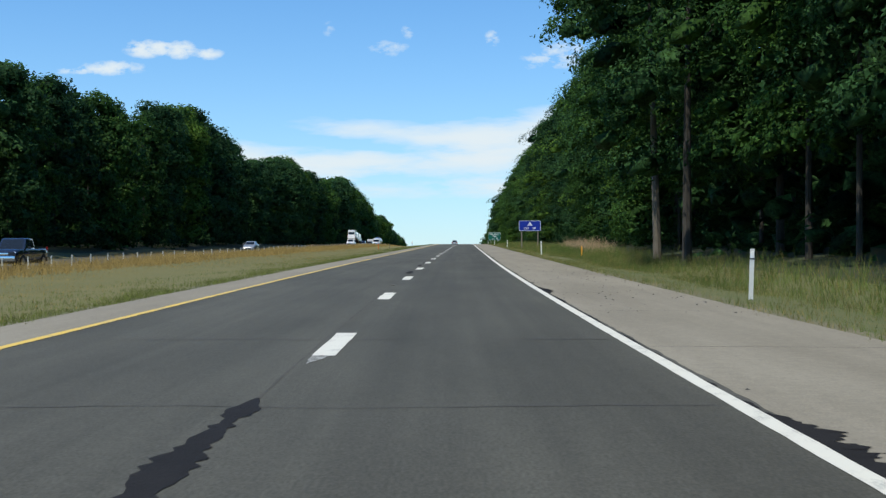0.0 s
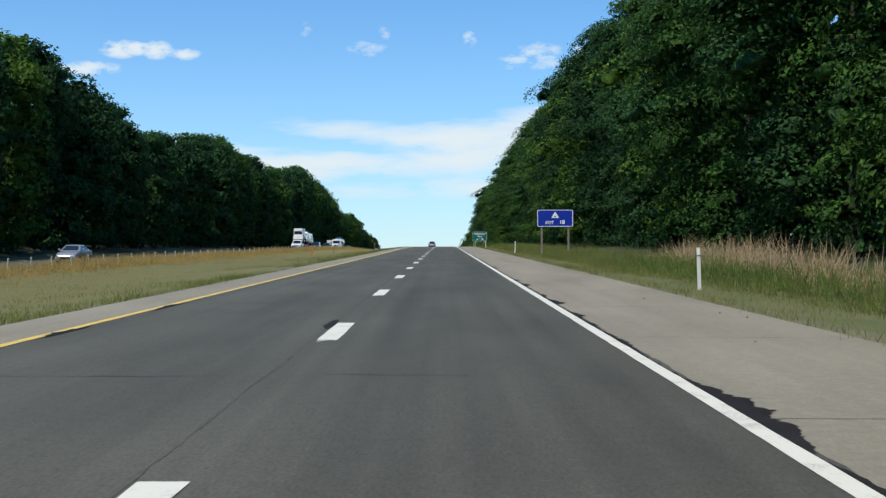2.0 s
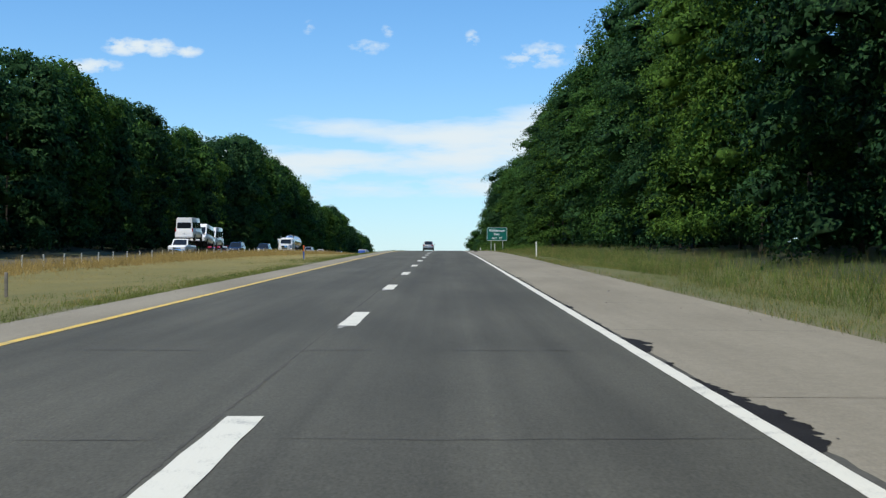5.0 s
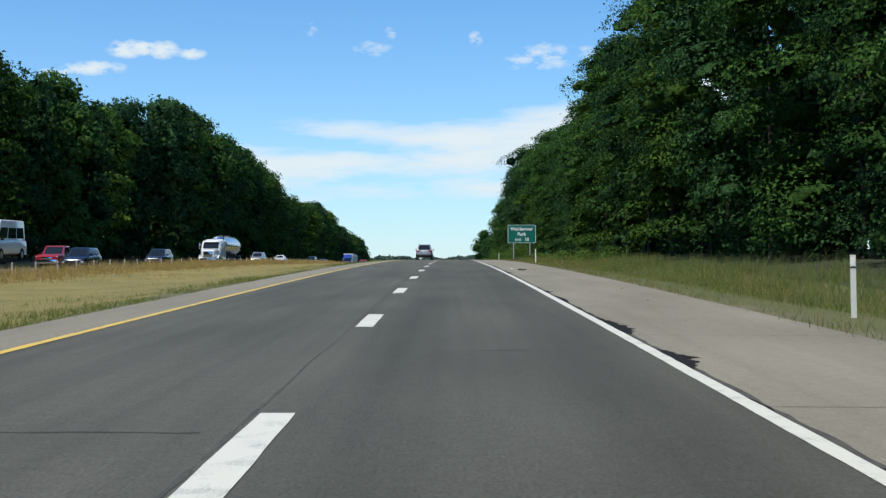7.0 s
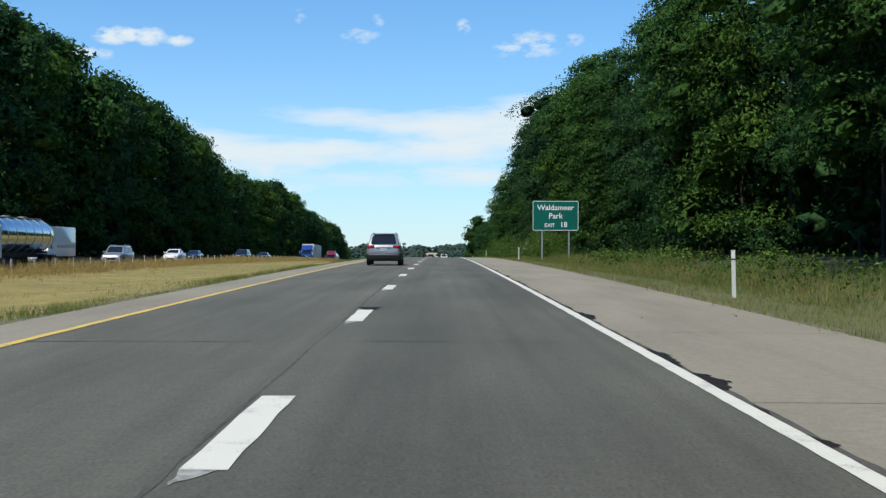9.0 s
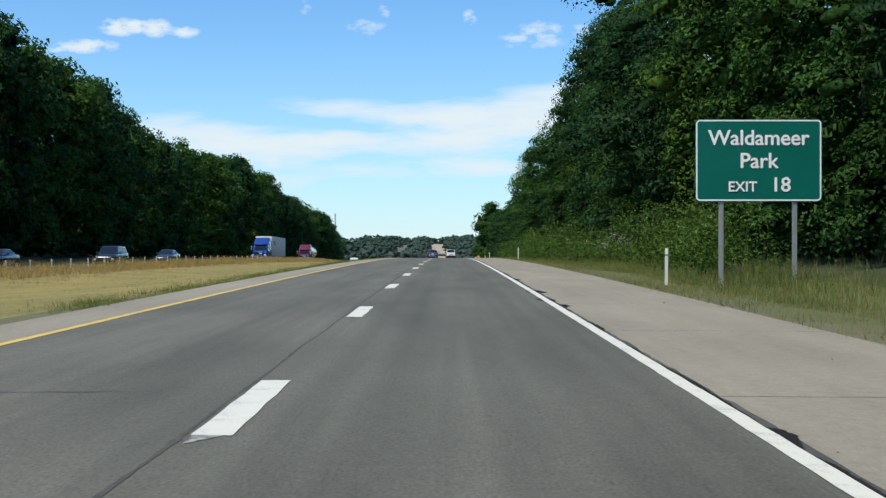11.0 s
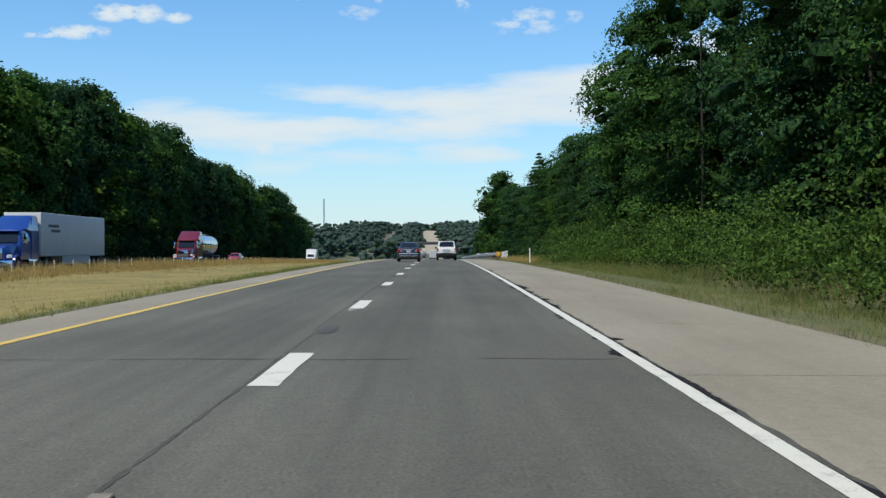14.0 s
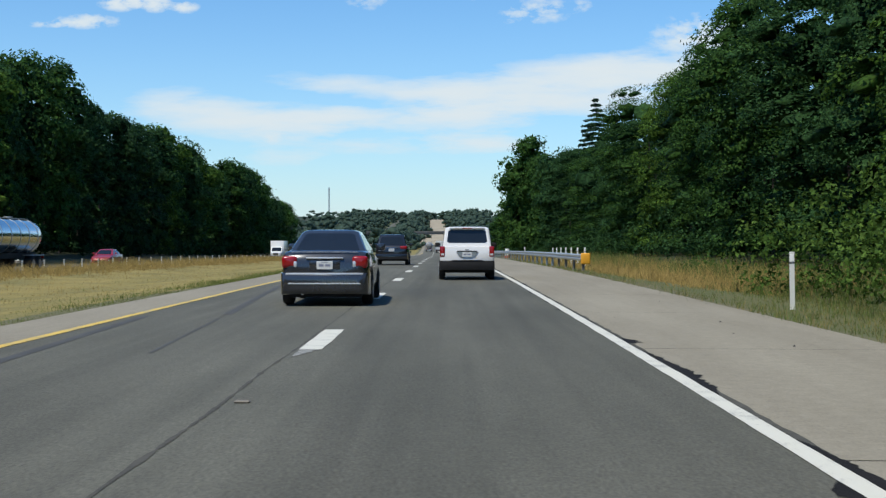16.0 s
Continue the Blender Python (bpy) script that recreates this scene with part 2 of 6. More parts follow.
def leaf_mat(name, dark, light, through_light=0.35):
    m = bpy.data.materials.new(name)
    m.use_nodes = True
    n, l = m.node_tree.nodes, m.node_tree.links
    b = n["Principled BSDF"]
    b.inputs["Roughness"].default_value = 0.7
    b.inputs["Specular IOR Level"].default_value = 0.08
    geo, info = n.new("ShaderNodeNewGeometry"), n.new("ShaderNodeObjectInfo")
    add = n.new("ShaderNodeMath")
    add.operation = "MULTIPLY_ADD"
    add.inputs[1].default_value = 0.42
    l.new(geo.outputs["Random Per Island"], add.inputs[0])
    half = n.new("ShaderNodeMath")
    half.operation = "MULTIPLY_ADD"
    half.inputs[1].default_value = 0.35
    l.new(info.outputs["Random"], half.inputs[0])
    tc0, clumps = n.new("ShaderNodeTexCoord"), n.new("ShaderNodeTexNoise")
    clumps.inputs["Scale"].default_value, clumps.inputs["Detail"].default_value = 0.45, 2
    l.new(tc0.outputs["Object"], clumps.inputs["Vector"])
    spread = n.new("ShaderNodeMapRange")
    spread.inputs["From Min"].default_value, spread.inputs["From Max"].default_value, spread.inputs["To Max"].default_value = 0.32, 0.68, 0.4
    l.new(clumps.outputs["Fac"], spread.inputs["Value"])
    l.new(spread.outputs[0], half.inputs[2])
    l.new(half.outputs[0], add.inputs[2])
    ramp = n.new("ShaderNodeValToRGB")
    ramp.color_ramp.elements[0].color, ramp.color_ramp.elements[1].color = (*dark, 1), (*light, 1)
    ramp.color_ramp.elements[0].position, ramp.color_ramp.elements[1].position = 0.2, 0.85
    l.new(add.outputs[0], ramp.inputs[0])
    # single leaves within a spray: cells of differing tone
    tc, cell = n.new("ShaderNodeTexCoord"), n.new("ShaderNodeTexVoronoi")
    cell.inputs["Scale"].default_value = 7.5
    l.new(tc.outputs["Object"], cell.inputs["Vector"])
    sepc = n.new("ShaderNodeSeparateColor")
    l.new(cell.outputs["Color"], sepc.inputs[0])
    tone = n.new("ShaderNodeMapRange")
    tone.inputs["To Min"].default_value, tone.inputs["To Max"].default_value = 0.5, 1.5
    l.new(sepc.outputs[0], tone.inputs["Value"])
    mul = n.new("ShaderNodeMix")
    mul.data_type, mul.blend_type = "RGBA", "MULTIPLY"
    mul.inputs[0].default_value = 1
    l.new(ramp.outputs[0], mul.inputs[6])
    l.new(tone.outputs[0], mul.inputs[7])
    l.new(mul.outputs[2], b.inputs["Base Color"])
    tr = n.new("ShaderNodeBsdfTranslucent")
    l.new(mul.outputs[2], tr.inputs[0])
    mx = n.new("ShaderNodeMixShader")
    mx.inputs[0].default_value = through_light
    l.new(b.outputs[0], mx.inputs[1])
    l.new(tr.outputs[0], mx.inputs[2])
    l.new(mx.outputs[0], n["Material Output"].inputs[0])
    return m


M = {
    "asphalt": pavement_mat("asphalt", (0.100, 0.099, 0.081), (0.140, 0.138, 0.113), 0.15, 0.34, 0.8, ((0, 0.60), (210, 0.66), (300, 0.74), (340, 0.84), (430, 1.0), (495, 1.0), (540, 0.86), (610, 0.90), (800, 1.0)),
                            ((-4, 1.10), (-3.3, 1.04), (-2.7, 1.07), (-1.3, 0.97), (-0.4, 1.06), (0.1, 1.05), (0.8, 0.88), (1.7, 1.0), (2.7, 0.89), (3.3, 0.98), (3.7, 1.04))),
    "concrete": pavement_mat("shoulder_concrete", (0.228, 0.207, 0.162), (0.288, 0.264, 0.209), 0.06, 0.16, 0.85, ((0, 0.86), (300, 0.88), (430, 1.0), (800, 1.0))),
    "white_paint": mat("white_road_paint", (0.61, 0.60, 0.525), 0.6, alt=(0.36, 0.36, 0.33), scale=3.4, bump=0.2, edge=(0.34, 0.46)),
    "worn_paint": mat("worn_road_paint", (0.34, 0.34, 0.31), 0.7, alt=(0.10, 0.10, 0.09), scale=9.0, bump=0.2, edge=(0.42, 0.56)),
    "seam": mat("seam_filler", (0.098, 0.097, 0.086), 0.85, alt=(0.060, 0.060, 0.054), scale=1.3, spec=0.1),
    "yellow_paint": mat("yellow_road_paint", (0.62, 0.43, 0.075), 0.6, alt=(0.34, 0.28, 0.14), scale=2.0, bump=0.2, edge=(0.36, 0.5)),
    "tar": mat("joint_tar", (0.022, 0.021, 0.021), 0.8, var=0.4, scale=2, bump=0.3, spec=0.1),
    "crack": mat("crack_shadow", (0.052, 0.050, 0.047), 0.9, var=0.3),
    "hay": mat("dry_median_grass", (0.290, 0.225, 0.066), 0.9, alt=(0.135, 0.125, 0.036), scale=0.3, bump=0.9, bump_scale=14, stretch=(200, 330, (0.088, 0.090, 0.025))),
    "mown": mat("mown_verge_grass", (0.066, 0.088, 0.024), 0.9, alt=(0.118, 0.112, 0.044), scale=0.3, bump=0.9, bump_scale=18),
    "gravel": mat("earth_edge", (0.15, 0.135, 0.085), 0.95, alt=(0.08, 0.09, 0.03), scale=0.8, bump=0.8, bump_scale=30),
    "dirt": mat("bare_earth", (0.40, 0.34, 0.25), 0.95, alt=(0.24, 0.21, 0.15), scale=0.12, bump=0.5),
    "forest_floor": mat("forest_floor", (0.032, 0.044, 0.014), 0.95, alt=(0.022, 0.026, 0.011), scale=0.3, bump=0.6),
    "bark": mat("grey_brown_bark", (0.05, 0.043, 0.034), 0.9, alt=(0.024, 0.021, 0.017), scale=2.5, bump=0.8, bump_scale=20),
    "pale_bark": mat("pale_bark", (0.145, 0.125, 0.098), 0.9, alt=(0.085, 0.073, 0.058), scale=2.0, bump=0.6, bump_scale=20),
    "leaf_a": leaf_mat("maple_leaves", (0.013, 0.040, 0.012), (0.060, 0.132, 0.026), 0.36),
    # oak crowns; also back woods and undergrowth, their shade put into this darker green
    "leaf_b": leaf_mat("oak_and_shaded_leaves", (0.011, 0.035, 0.016), (0.042, 0.100, 0.032), 0.36),
    "leaf_c": leaf_mat("bright_leaves", (0.022, 0.058, 0.012), (0.092, 0.172, 0.028), 0.36),
    "vine": leaf_mat("vine_leaves", (0.026, 0.062, 0.012), (0.100, 0.172, 0.034), 0.35),
    "blossom": leaf_mat("pale_blossom", (0.25, 0.26, 0.2), (0.42, 0.42, 0.34), 0.2),
    "needle": leaf_mat("spruce_needles", (0.010, 0.026, 0.014), (0.022, 0.05, 0.026), 0.1),
    "weed": leaf_mat("green_weeds", (0.034, 0.060, 0.014), (0.110, 0.145, 0.040)),
    "edge_weed": leaf_mat("edge_weeds", (0.034, 0.058, 0.014), (0.105, 0.128, 0.034)),
    "straw": leaf_mat("straw_blades", (0.070, 0.068, 0.022), (0.200, 0.168, 0.066)),
    "tan": leaf_mat("golden_dry_blades", (0.125, 0.098, 0.034), (0.255, 0.190, 0.070)),
    "skid": mat("skid_rubber", (0.07, 0.07, 0.066), 0.8, var=0.3, scale=1.5),
    "reed": leaf_mat("reed_plumes", (0.15, 0.115, 0.075), (0.28, 0.215, 0.14)),
    # haze of distance mixed into the leaf colour: paler, bluer, little contrast
    "far_wood": leaf_mat("hazed_distant_leaves", (0.058, 0.094, 0.072), (0.074, 0.114, 0.084)),
    "galv": mat("galvanised_steel", (0.55, 0.56, 0.56), 0.45, 0.7, var=0.2, scale=4),
    "pale_post": mat("pale_post_paint", (0.56, 0.56, 0.52), 0.6, var=0.2, scale=4),
    "white_post": mat("white_plastic", (0.75, 0.75, 0.72), 0.5, var=0.12, scale=5),
    "wood_post": mat("weathered_wood_post", (0.24, 0.22, 0.18), 0.85, alt=(0.15, 0.13, 0.11), scale=6, bump=0.5),
    "sign_blue": mat("blue_sign_sheet", (0.005, 0.030, 0.36), 0.4, var=0.12, scale=1),
    "sign_green": mat("green_sign_sheet", (0.0, 0.135, 0.10), 0.4, var=0.12, scale=1),
    "sign_white": mat("white_sign_sheet", (0.9, 0.9, 0.9), 0.4, var=0.05),
    "orange": mat("orange_plastic", (0.75, 0.16, 0.03), 0.5, var=0.2, scale=6),
    "blue_plastic": mat("blue_plastic", (0.03, 0.12, 0.5), 0.5, var=0.2, scale=6),
    "amber": mat("amber_sheet", (0.8, 0.38, 0.03), 0.45, var=0.2, scale=5),
    "tyre": mat("tyre_rubber", (0.022, 0.022, 0.022), 0.85, var=0.3, scale=6),
    "rim": mat("alloy_rim", (0.5, 0.5, 0.5), 0.3, 0.9, var=0.2, scale=6),
    "trim": mat("black_trim", (0.018, 0.018, 0.019), 0.7, var=0.25, scale=6, spec=0.25),
    "chrome": mat("chrome", (0.75, 0.76, 0.78), 0.12, 1.0, var=0.06, scale=3),
    # chrome strips, and the painted glint on the sedan's bumper
    "trim_and_glint": mat("trim_and_glint_strip", (0.72, 0.73, 0.74), 0.3, 0.5, var=0.08, scale=4),
    "trailer_skin": mat("white_trailer_panel", (0.60, 0.61, 0.60), 0.55, var=0.1, scale=0.6, spec=0.25),
    "paint_maroon": mat("maroon_paint", (0.17, 0.014, 0.022), 0.3, 0.1, var=0.15, scale=1.5, coat=0.8),
    "red_lens": mat("red_lens", (0.34, 0.008, 0.010), 0.2, var=0.35, scale=14, coat=0.4),
    "clear_lens": mat("clear_lens", (0.72, 0.74, 0.76), 0.08, 0.3, var=0.15, scale=9, coat=1),
    "plate": mat("plate_sheet", (0.68, 0.69, 0.68), 0.4, var=0.1, scale=9),
    "plate_ink": mat("plate_ink", (0.22, 0.24, 0.32), 0.5),
    # the overpass's shaded side, darkened in the base colour
    "shaded_concrete": mat("shaded_bridge_concrete", (0.14, 0.135, 0.125), 0.9, var=0.3, scale=0.3),
    "ink": mat("dark_ink", (0.03, 0.03, 0.06), 0.5),
    "glass": mat("tinted_glass", (0.014, 0.018, 0.024), 0.05, var=0.2, scale=3, spec=0.5),
    "paint_grey": mat("dark_grey_paint", (0.058, 0.061, 0.068), 0.2, 0.5, var=0.12, scale=1.5, coat=0.9),
    "paint_silver": mat("silver_paint", (0.42, 0.42, 0.41), 0.3, 0.6, var=0.08, scale=1.5, coat=0.8),
    "paint_white": mat("white_paint", (0.78, 0.78, 0.77), 0.35, var=0.06, scale=1.5, coat=0.8),
    "paint_black": mat("black_paint", (0.018, 0.019, 0.023), 0.25, 0.2, var=0.2, scale=1.5, coat=0.9),
    "paint_navy": mat("navy_paint", (0.014, 0.020, 0.042), 0.25, 0.2, var=0.2, scale=1.5, coat=0.9),
    "paint_red": mat("red_paint", (0.36, 0.02, 0.03), 0.3, 0.1, var=0.15, scale=1.5, coat=0.9),
    "paint_blue": mat("blue_paint", (0.014, 0.05, 0.27), 0.3, 0.1, var=0.15, scale=1.5, coat=0.9),
    "polished": mat("polished_tank_steel", (0.7, 0.7, 0.72), 0.16, 1.0, var=0.1, scale=1.0),
    "dull_tank": mat("dull_tank_steel", (0.42, 0.40, 0.37), 0.5, 0.6, var=0.25, scale=0.8),
}


# ---------- mesh helpers ----------
def finish(bm, smooth=0.6):
    bm.normal_update()
    for f in bm.faces:
        f.smooth = smooth > 0
    for e in bm.edges:
        if len(e.link_faces) == 2 and e.calc_face_angle(0) > smooth:
            e.smooth = False


def part(name, bm, material, parent=None, label="", smooth=0.6, m=None):
    """Link a bmesh as one mesh object, under a thing or a part."""
    finish(bm, smooth)
    me = bpy.data.meshes.new(name)
    bm.to_mesh(me)
    bm.free()
    me.materials.append(M[material] if isinstance(material, str) else material)
    ob = new(name, me)
    if parent:
        ob.parent = parent
    if m is not None:
        ob.matrix_basis = m
    if label:
        ob["label"] = label
    return ob


def raw(name, verts, faces, material, parent=None, label="", smooth=False, uvs=None):
    """Link plain vertex and face arrays as one mesh object."""
    me = bpy.data.meshes.new(name)
    me.from_pydata(verts if isinstance(verts, list) else verts.tolist(), [], faces if isinstance(faces, list) else faces.tolist())
    for x in material if isinstance(material, (list, tuple)) else [material]:
        me.materials.append(M[x])
    if uvs is not None:
        layer = me.uv_layers.new(name="UVMap")
        idx = np.empty(len(me.loops), dtype=np.int32)
        me.loops.foreach_get("vertex_index", idx)
        layer.data.foreach_set("uv", np.asarray(uvs, dtype=np.float32)[idx].ravel())
    if smooth:
        me.polygons.foreach_set("use_smooth", [True] * len(me.polygons))
    ob = new(name, me)
    if parent:
        ob.parent = parent
    if label:
        ob["label"] = label
    return ob


def box(x0, x1, y0, y1, z0, z1, bevel=0.0, seg=2, bm=None):
    b = bmesh.new()
    bmesh.ops.create_cube(b, size=1, matrix=Matrix.Translation(((x0 + x1) / 2, (y0 + y1) / 2, (z0 + z1) / 2)) @ Matrix.Diagonal((x1 - x0, y1 - y0, z1 - z0, 1)))
    if bevel:
        bmesh.ops.bevel(b, geom=b.edges[:], offset=bevel, segments=seg, affect="EDGES", profile=0.5)
    return join(bm, b) if bm else b


def rod(r, p0, p1, seg=10, r2=None, bm=None, caps=True):
    p0, p1 = Vector(p0), Vector(p1)
    b = bmesh.new()
    turn = (p1 - p0).to_track_quat("Z", "Y").to_matrix().to_4x4()
    bmesh.ops.create_cone(b, cap_ends=caps, segments=seg, radius1=r, radius2=r if r2 is None else r2, depth=(p1 - p0).length, matrix=Matrix.Translation((p0 + p1) / 2) @ turn)
    return join(bm, b) if bm else b


def join(a, b):
    """Add bmesh b to a."""
    tmp = bpy.data.meshes.new("tmp")
    b.to_mesh(tmp)
    b.free()
    a.from_mesh(tmp)
    bpy.data.meshes.remove(tmp)
    return a


def loft(sections, close=True):
    """A skin through rings of points."""
    b = bmesh.new()
    rings = [[b.verts.new(p) for p in ring] for ring in sections]
    k = len(rings[0])
    for r0, r1 in zip(rings, rings[1:]):
        for i in range(k if close else k - 1):
            j = (i + 1) % k
            b.faces.new((r0[i], r0[j], r1[j], r1[i]))
    if close:
        b.faces.new(rings[0][::-1])
        b.faces.new(rings[-1])
    bmesh.ops.recalc_face_normals(b, faces=b.faces[:])
    return b


def panel(points, thick, push):
    """A thin plate with these corners, thickened along push."""
    b = bmesh.new()
    push = Vector(push).normalized() * thick
    lo = [b.verts.new(p) for p in points]
    hi = [b.verts.new(Vector(p) + push) for p in points]
    k = len(points)
    b.faces.new(lo)
    b.faces.new(hi)
    for i in range(k):
        b.faces.new((lo[i], lo[(i + 1) % k], hi[(i + 1) % k], hi[i]))
    bmesh.ops.recalc_face_normals(b, faces=b.faces[:])
    return b


def thing(name, label, category, group="", kind="", m=None):
    ob = new(name)
    ob.empty_display_size = 0.2
    if m is not None:
        ob.matrix_basis = m
    return tagged(ob, label, category, group, kind)

# ---------- ground, road, shoulders ----------
def ground_up(s, off):
    """Height of the ground beside the road over the road's grade."""
    prof = np.interp(off, (-400, -120, -60, -46, -38.5, -37.5, -23.6, -21, -13, -7, -5.3, 6.9, 8.5, 11, 14, 20, 60, 400),
                     (6, 3, 1.2, 0.2, -0.66, -0.68, -0.62, -0.5, -0.6, -0.2, -0.06, -0.06, -0.12, -0.35, -0.05, 0.5, 1.5, 5))
    return prof


def sheet(name, s_list, offs, ups, material, uv=True, mats=None, parent=None):
    """A sheet that follows the road: one row of vertices for each s."""
    verts, uvs, faces, slots = [], [], [], []
    k = len(offs)
    for s in s_list:
        for i, o in enumerate(offs):
            up = ups(s, o) if callable(ups) else ups[i]
            verts.append(at_road(s, o, up))
            uvs.append((o, s))
    for r in range(len(s_list) - 1):
        for i in range(k - 1):
            a = r * k + i
            faces.append((a, a + 1, a + k + 1, a + k))
            slots.append(mats[i] if mats else 0)
    ob = raw(name, verts, faces, material, parent, uvs=uvs if uv else None, smooth=True)
    if mats:
        ob.data.polygons.foreach_set("material_index", slots)
    return ob


S_FINE = list(np.arange(-60, 960, 6.0))
S_ALL = list(np.arange(-380, -60, 20.0)) + S_FINE + list(np.arange(960, 2000, 20.0)) + list(np.arange(2000, 4300, 150.0)) + [4380]
G_OFF = [-4000, -1500, -700, -400, -200, -120, -80, -60, -50, -46, -42, -38.5, -37.5, -24.4, -23.6, -21.5, -19, -16, -13, -10, -8, -6.2, -5.3, 0, 6.9, 7.6, 8.5, 9.6, 11, 12.5, 14, 17, 20, 40, 60, 120, 200, 400, 700, 1500, 4000]
G_MATS = []
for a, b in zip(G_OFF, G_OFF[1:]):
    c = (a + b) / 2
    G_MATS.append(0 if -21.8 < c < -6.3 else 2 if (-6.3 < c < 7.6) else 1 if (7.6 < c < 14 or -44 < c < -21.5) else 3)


def rough_ground(s, o):
    base = ground_up(s, o)
    if -23 < o < -6 or 7.3 < o < 400 or -400 < o < -40:
        amp = 0.10 if abs(o) < 30 else 0.5
        base += amp * noise.noise((s * 0.05, o * 0.11, 3.0))
    if abs(o) > 500:
        base = 5 if s < 800 else -4
    return base


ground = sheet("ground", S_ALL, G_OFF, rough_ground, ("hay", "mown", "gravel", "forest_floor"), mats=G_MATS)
tagged(ground, "grassy roadside ground with dry median and forest floor", "ground", kind="structure")

road = sheet("road", S_ALL, (-3.98, -2, 0, 2, 3.72), (0.0, 0.0, 0.0, 0.0, 0.0), "asphalt")
tagged(road, "worn grey asphalt carriageway with two lanes", "road", kind="structure")
far_road = sheet("road_opposite", S_ALL, (-36.3, -33, -29, -24.6), (-0.61, -0.60, -0.60, -0.61), "asphalt")
tagged(far_road, "grey asphalt carriageway of the opposite direction", "road", kind="structure")


def lane_off(s):
    """Offset of the lane line, which was painted a little astray in places."""
    return float(np.interp(s, (490, 530, 563, 590), (0.0, -0.06, -0.12, -0.14)))


def edge_off(s):
    """Offset of the white edge line."""
    return float(np.interp(s, (200, 270, 430, 475, 520, 560), (3.60, 3.63, 3.63, 3.655, 3.62, 3.60)))


def strip(name, s0, s1, off, width, up, material, parent=None, step=6.0, ragged=0.0, seed=0):
    """A thin painted strip along the road."""
    n = max(1, int(math.ceil((s1 - s0) / step)))
    rnd = random.Random(seed)
    verts, faces = [], []
    for i in range(n + 1):
        s = s0 + (s1 - s0) * i / n
        a, b = (rnd.uniform(-ragged, ragged), rnd.uniform(-ragged, ragged)) if ragged else (0, 0)
        mid = off(s) if callable(off) else off
        verts += [at_road(s, mid - width / 2 + a, up), at_road(s, mid + width / 2 + b, up)]
        if i:
            k = 2 * i
            faces.append((k - 2, k - 1, k + 1, k))
    return raw(name, verts, faces, material, parent, smooth=True)


# left shoulder and its yellow line
inner = sheet("shoulder_inner", S_ALL, (-5.25, -4.6, -3.98), (-0.02, 0.0, 0.0), "concrete")
tagged(inner, "narrow pale concrete inner shoulder", "shoulder", kind="structure")
tagged(strip("yellow_edge_line", -60, 1000, -3.88, 0.145, 0.006, "yellow_paint", step=0.4, ragged=0.008, seed=3), "continuous worn yellow edge line", "road marking", kind="structure")
tagged(strip("white_edge_line", -60, 1000, edge_off, 0.15, 0.006, "white_paint", step=0.4, ragged=0.005, seed=4), "continuous white edge line", "road marking", kind="structure")
# right shoulder: a bed, and slabs on it
bed = sheet("shoulder_outer", S_ALL, (3.72, 6.95), (-0.03, -0.05), "crack")
tagged(bed, "pale concrete outer shoulder of long slabs", "shoulder", kind="structure")
SLAB = 7.24
for s in np.arange(960, 4300, 120.0):
    sheet("far_slab", [s, s + 60, s + 120], (3.74, 6.93), (0.0, -0.02), "concrete", parent=bed)
for i in range(int(1018 / SLAB)):
    s = -57.76 + i * SLAB
    g = 0.012
    ob = sheet("slab", [s + g, s + SLAB / 2, s + SLAB - g], (3.74, 5.3, 6.93), (0.0, -0.008, -0.02), "concrete", parent=bed)

# lane dashes: 3.05 m long, 12.19 m apart
DASH = 12.19
dashes = thing("lane_line", "broken white lane line of worn dashes", "road marking", kind="structure")
for k in range(-6, 82):
    s1 = 16.6 + DASH * k
    rnd = random.Random(k)
    w = 0.135
    n = 6
    verts, faces = [], []
    for i in range(n + 1):
        s = s1 - 3.05 - rnd.uniform(0, 0.12) * (i == 0) + 3.05 * i / n
        l = lane_off(s) - w + rnd.uniform(-0.008, 0.008)
        verts += [at_road(s, l, 0.006), at_road(s - (0.12 if i == 0 else 0) * rnd.random(), lane_off(s) + w + rnd.uniform(-0.01, 0.01), 0.006)]
        if i:
            q = 2 * i
            faces.append((q - 2, q - 1, q + 1, q))
    raw("dash", verts, faces, "white_paint", dashes)
    if k % 4 != 1:
        # the near end trails off in worn paint on its outer side
        l, n = rnd.uniform(0.35, 1.1), 7
        verts, faces = [], []
        for i in range(n + 1):
            f = i / n
            s = s1 - 3.0 - l * (1 - f)
            left = lane_off(s) - w
            verts += [at_road(s, left + rnd.uniform(-0.015, 0.015) + 0.03 * (1 - f), 0.0048), at_road(s, left + 0.05 + 0.2 * f + rnd.uniform(-0.025, 0.025), 0.0048)]
            if i:
                faces.append((2 * i - 2, 2 * i - 1, 2 * i + 1, 2 * i))
        raw("worn_tail", verts, faces, "worn_paint", dashes)

# ---------- trees ----------
ICO = bmesh.new()
bmesh.ops.create_icosphere(ICO, subdivisions=1, radius=1.0)
ICO_V = np.array([v.co[:] for v in ICO.verts])
ICO_F = np.array([[v.index for v in f.verts] for f in ICO.faces])


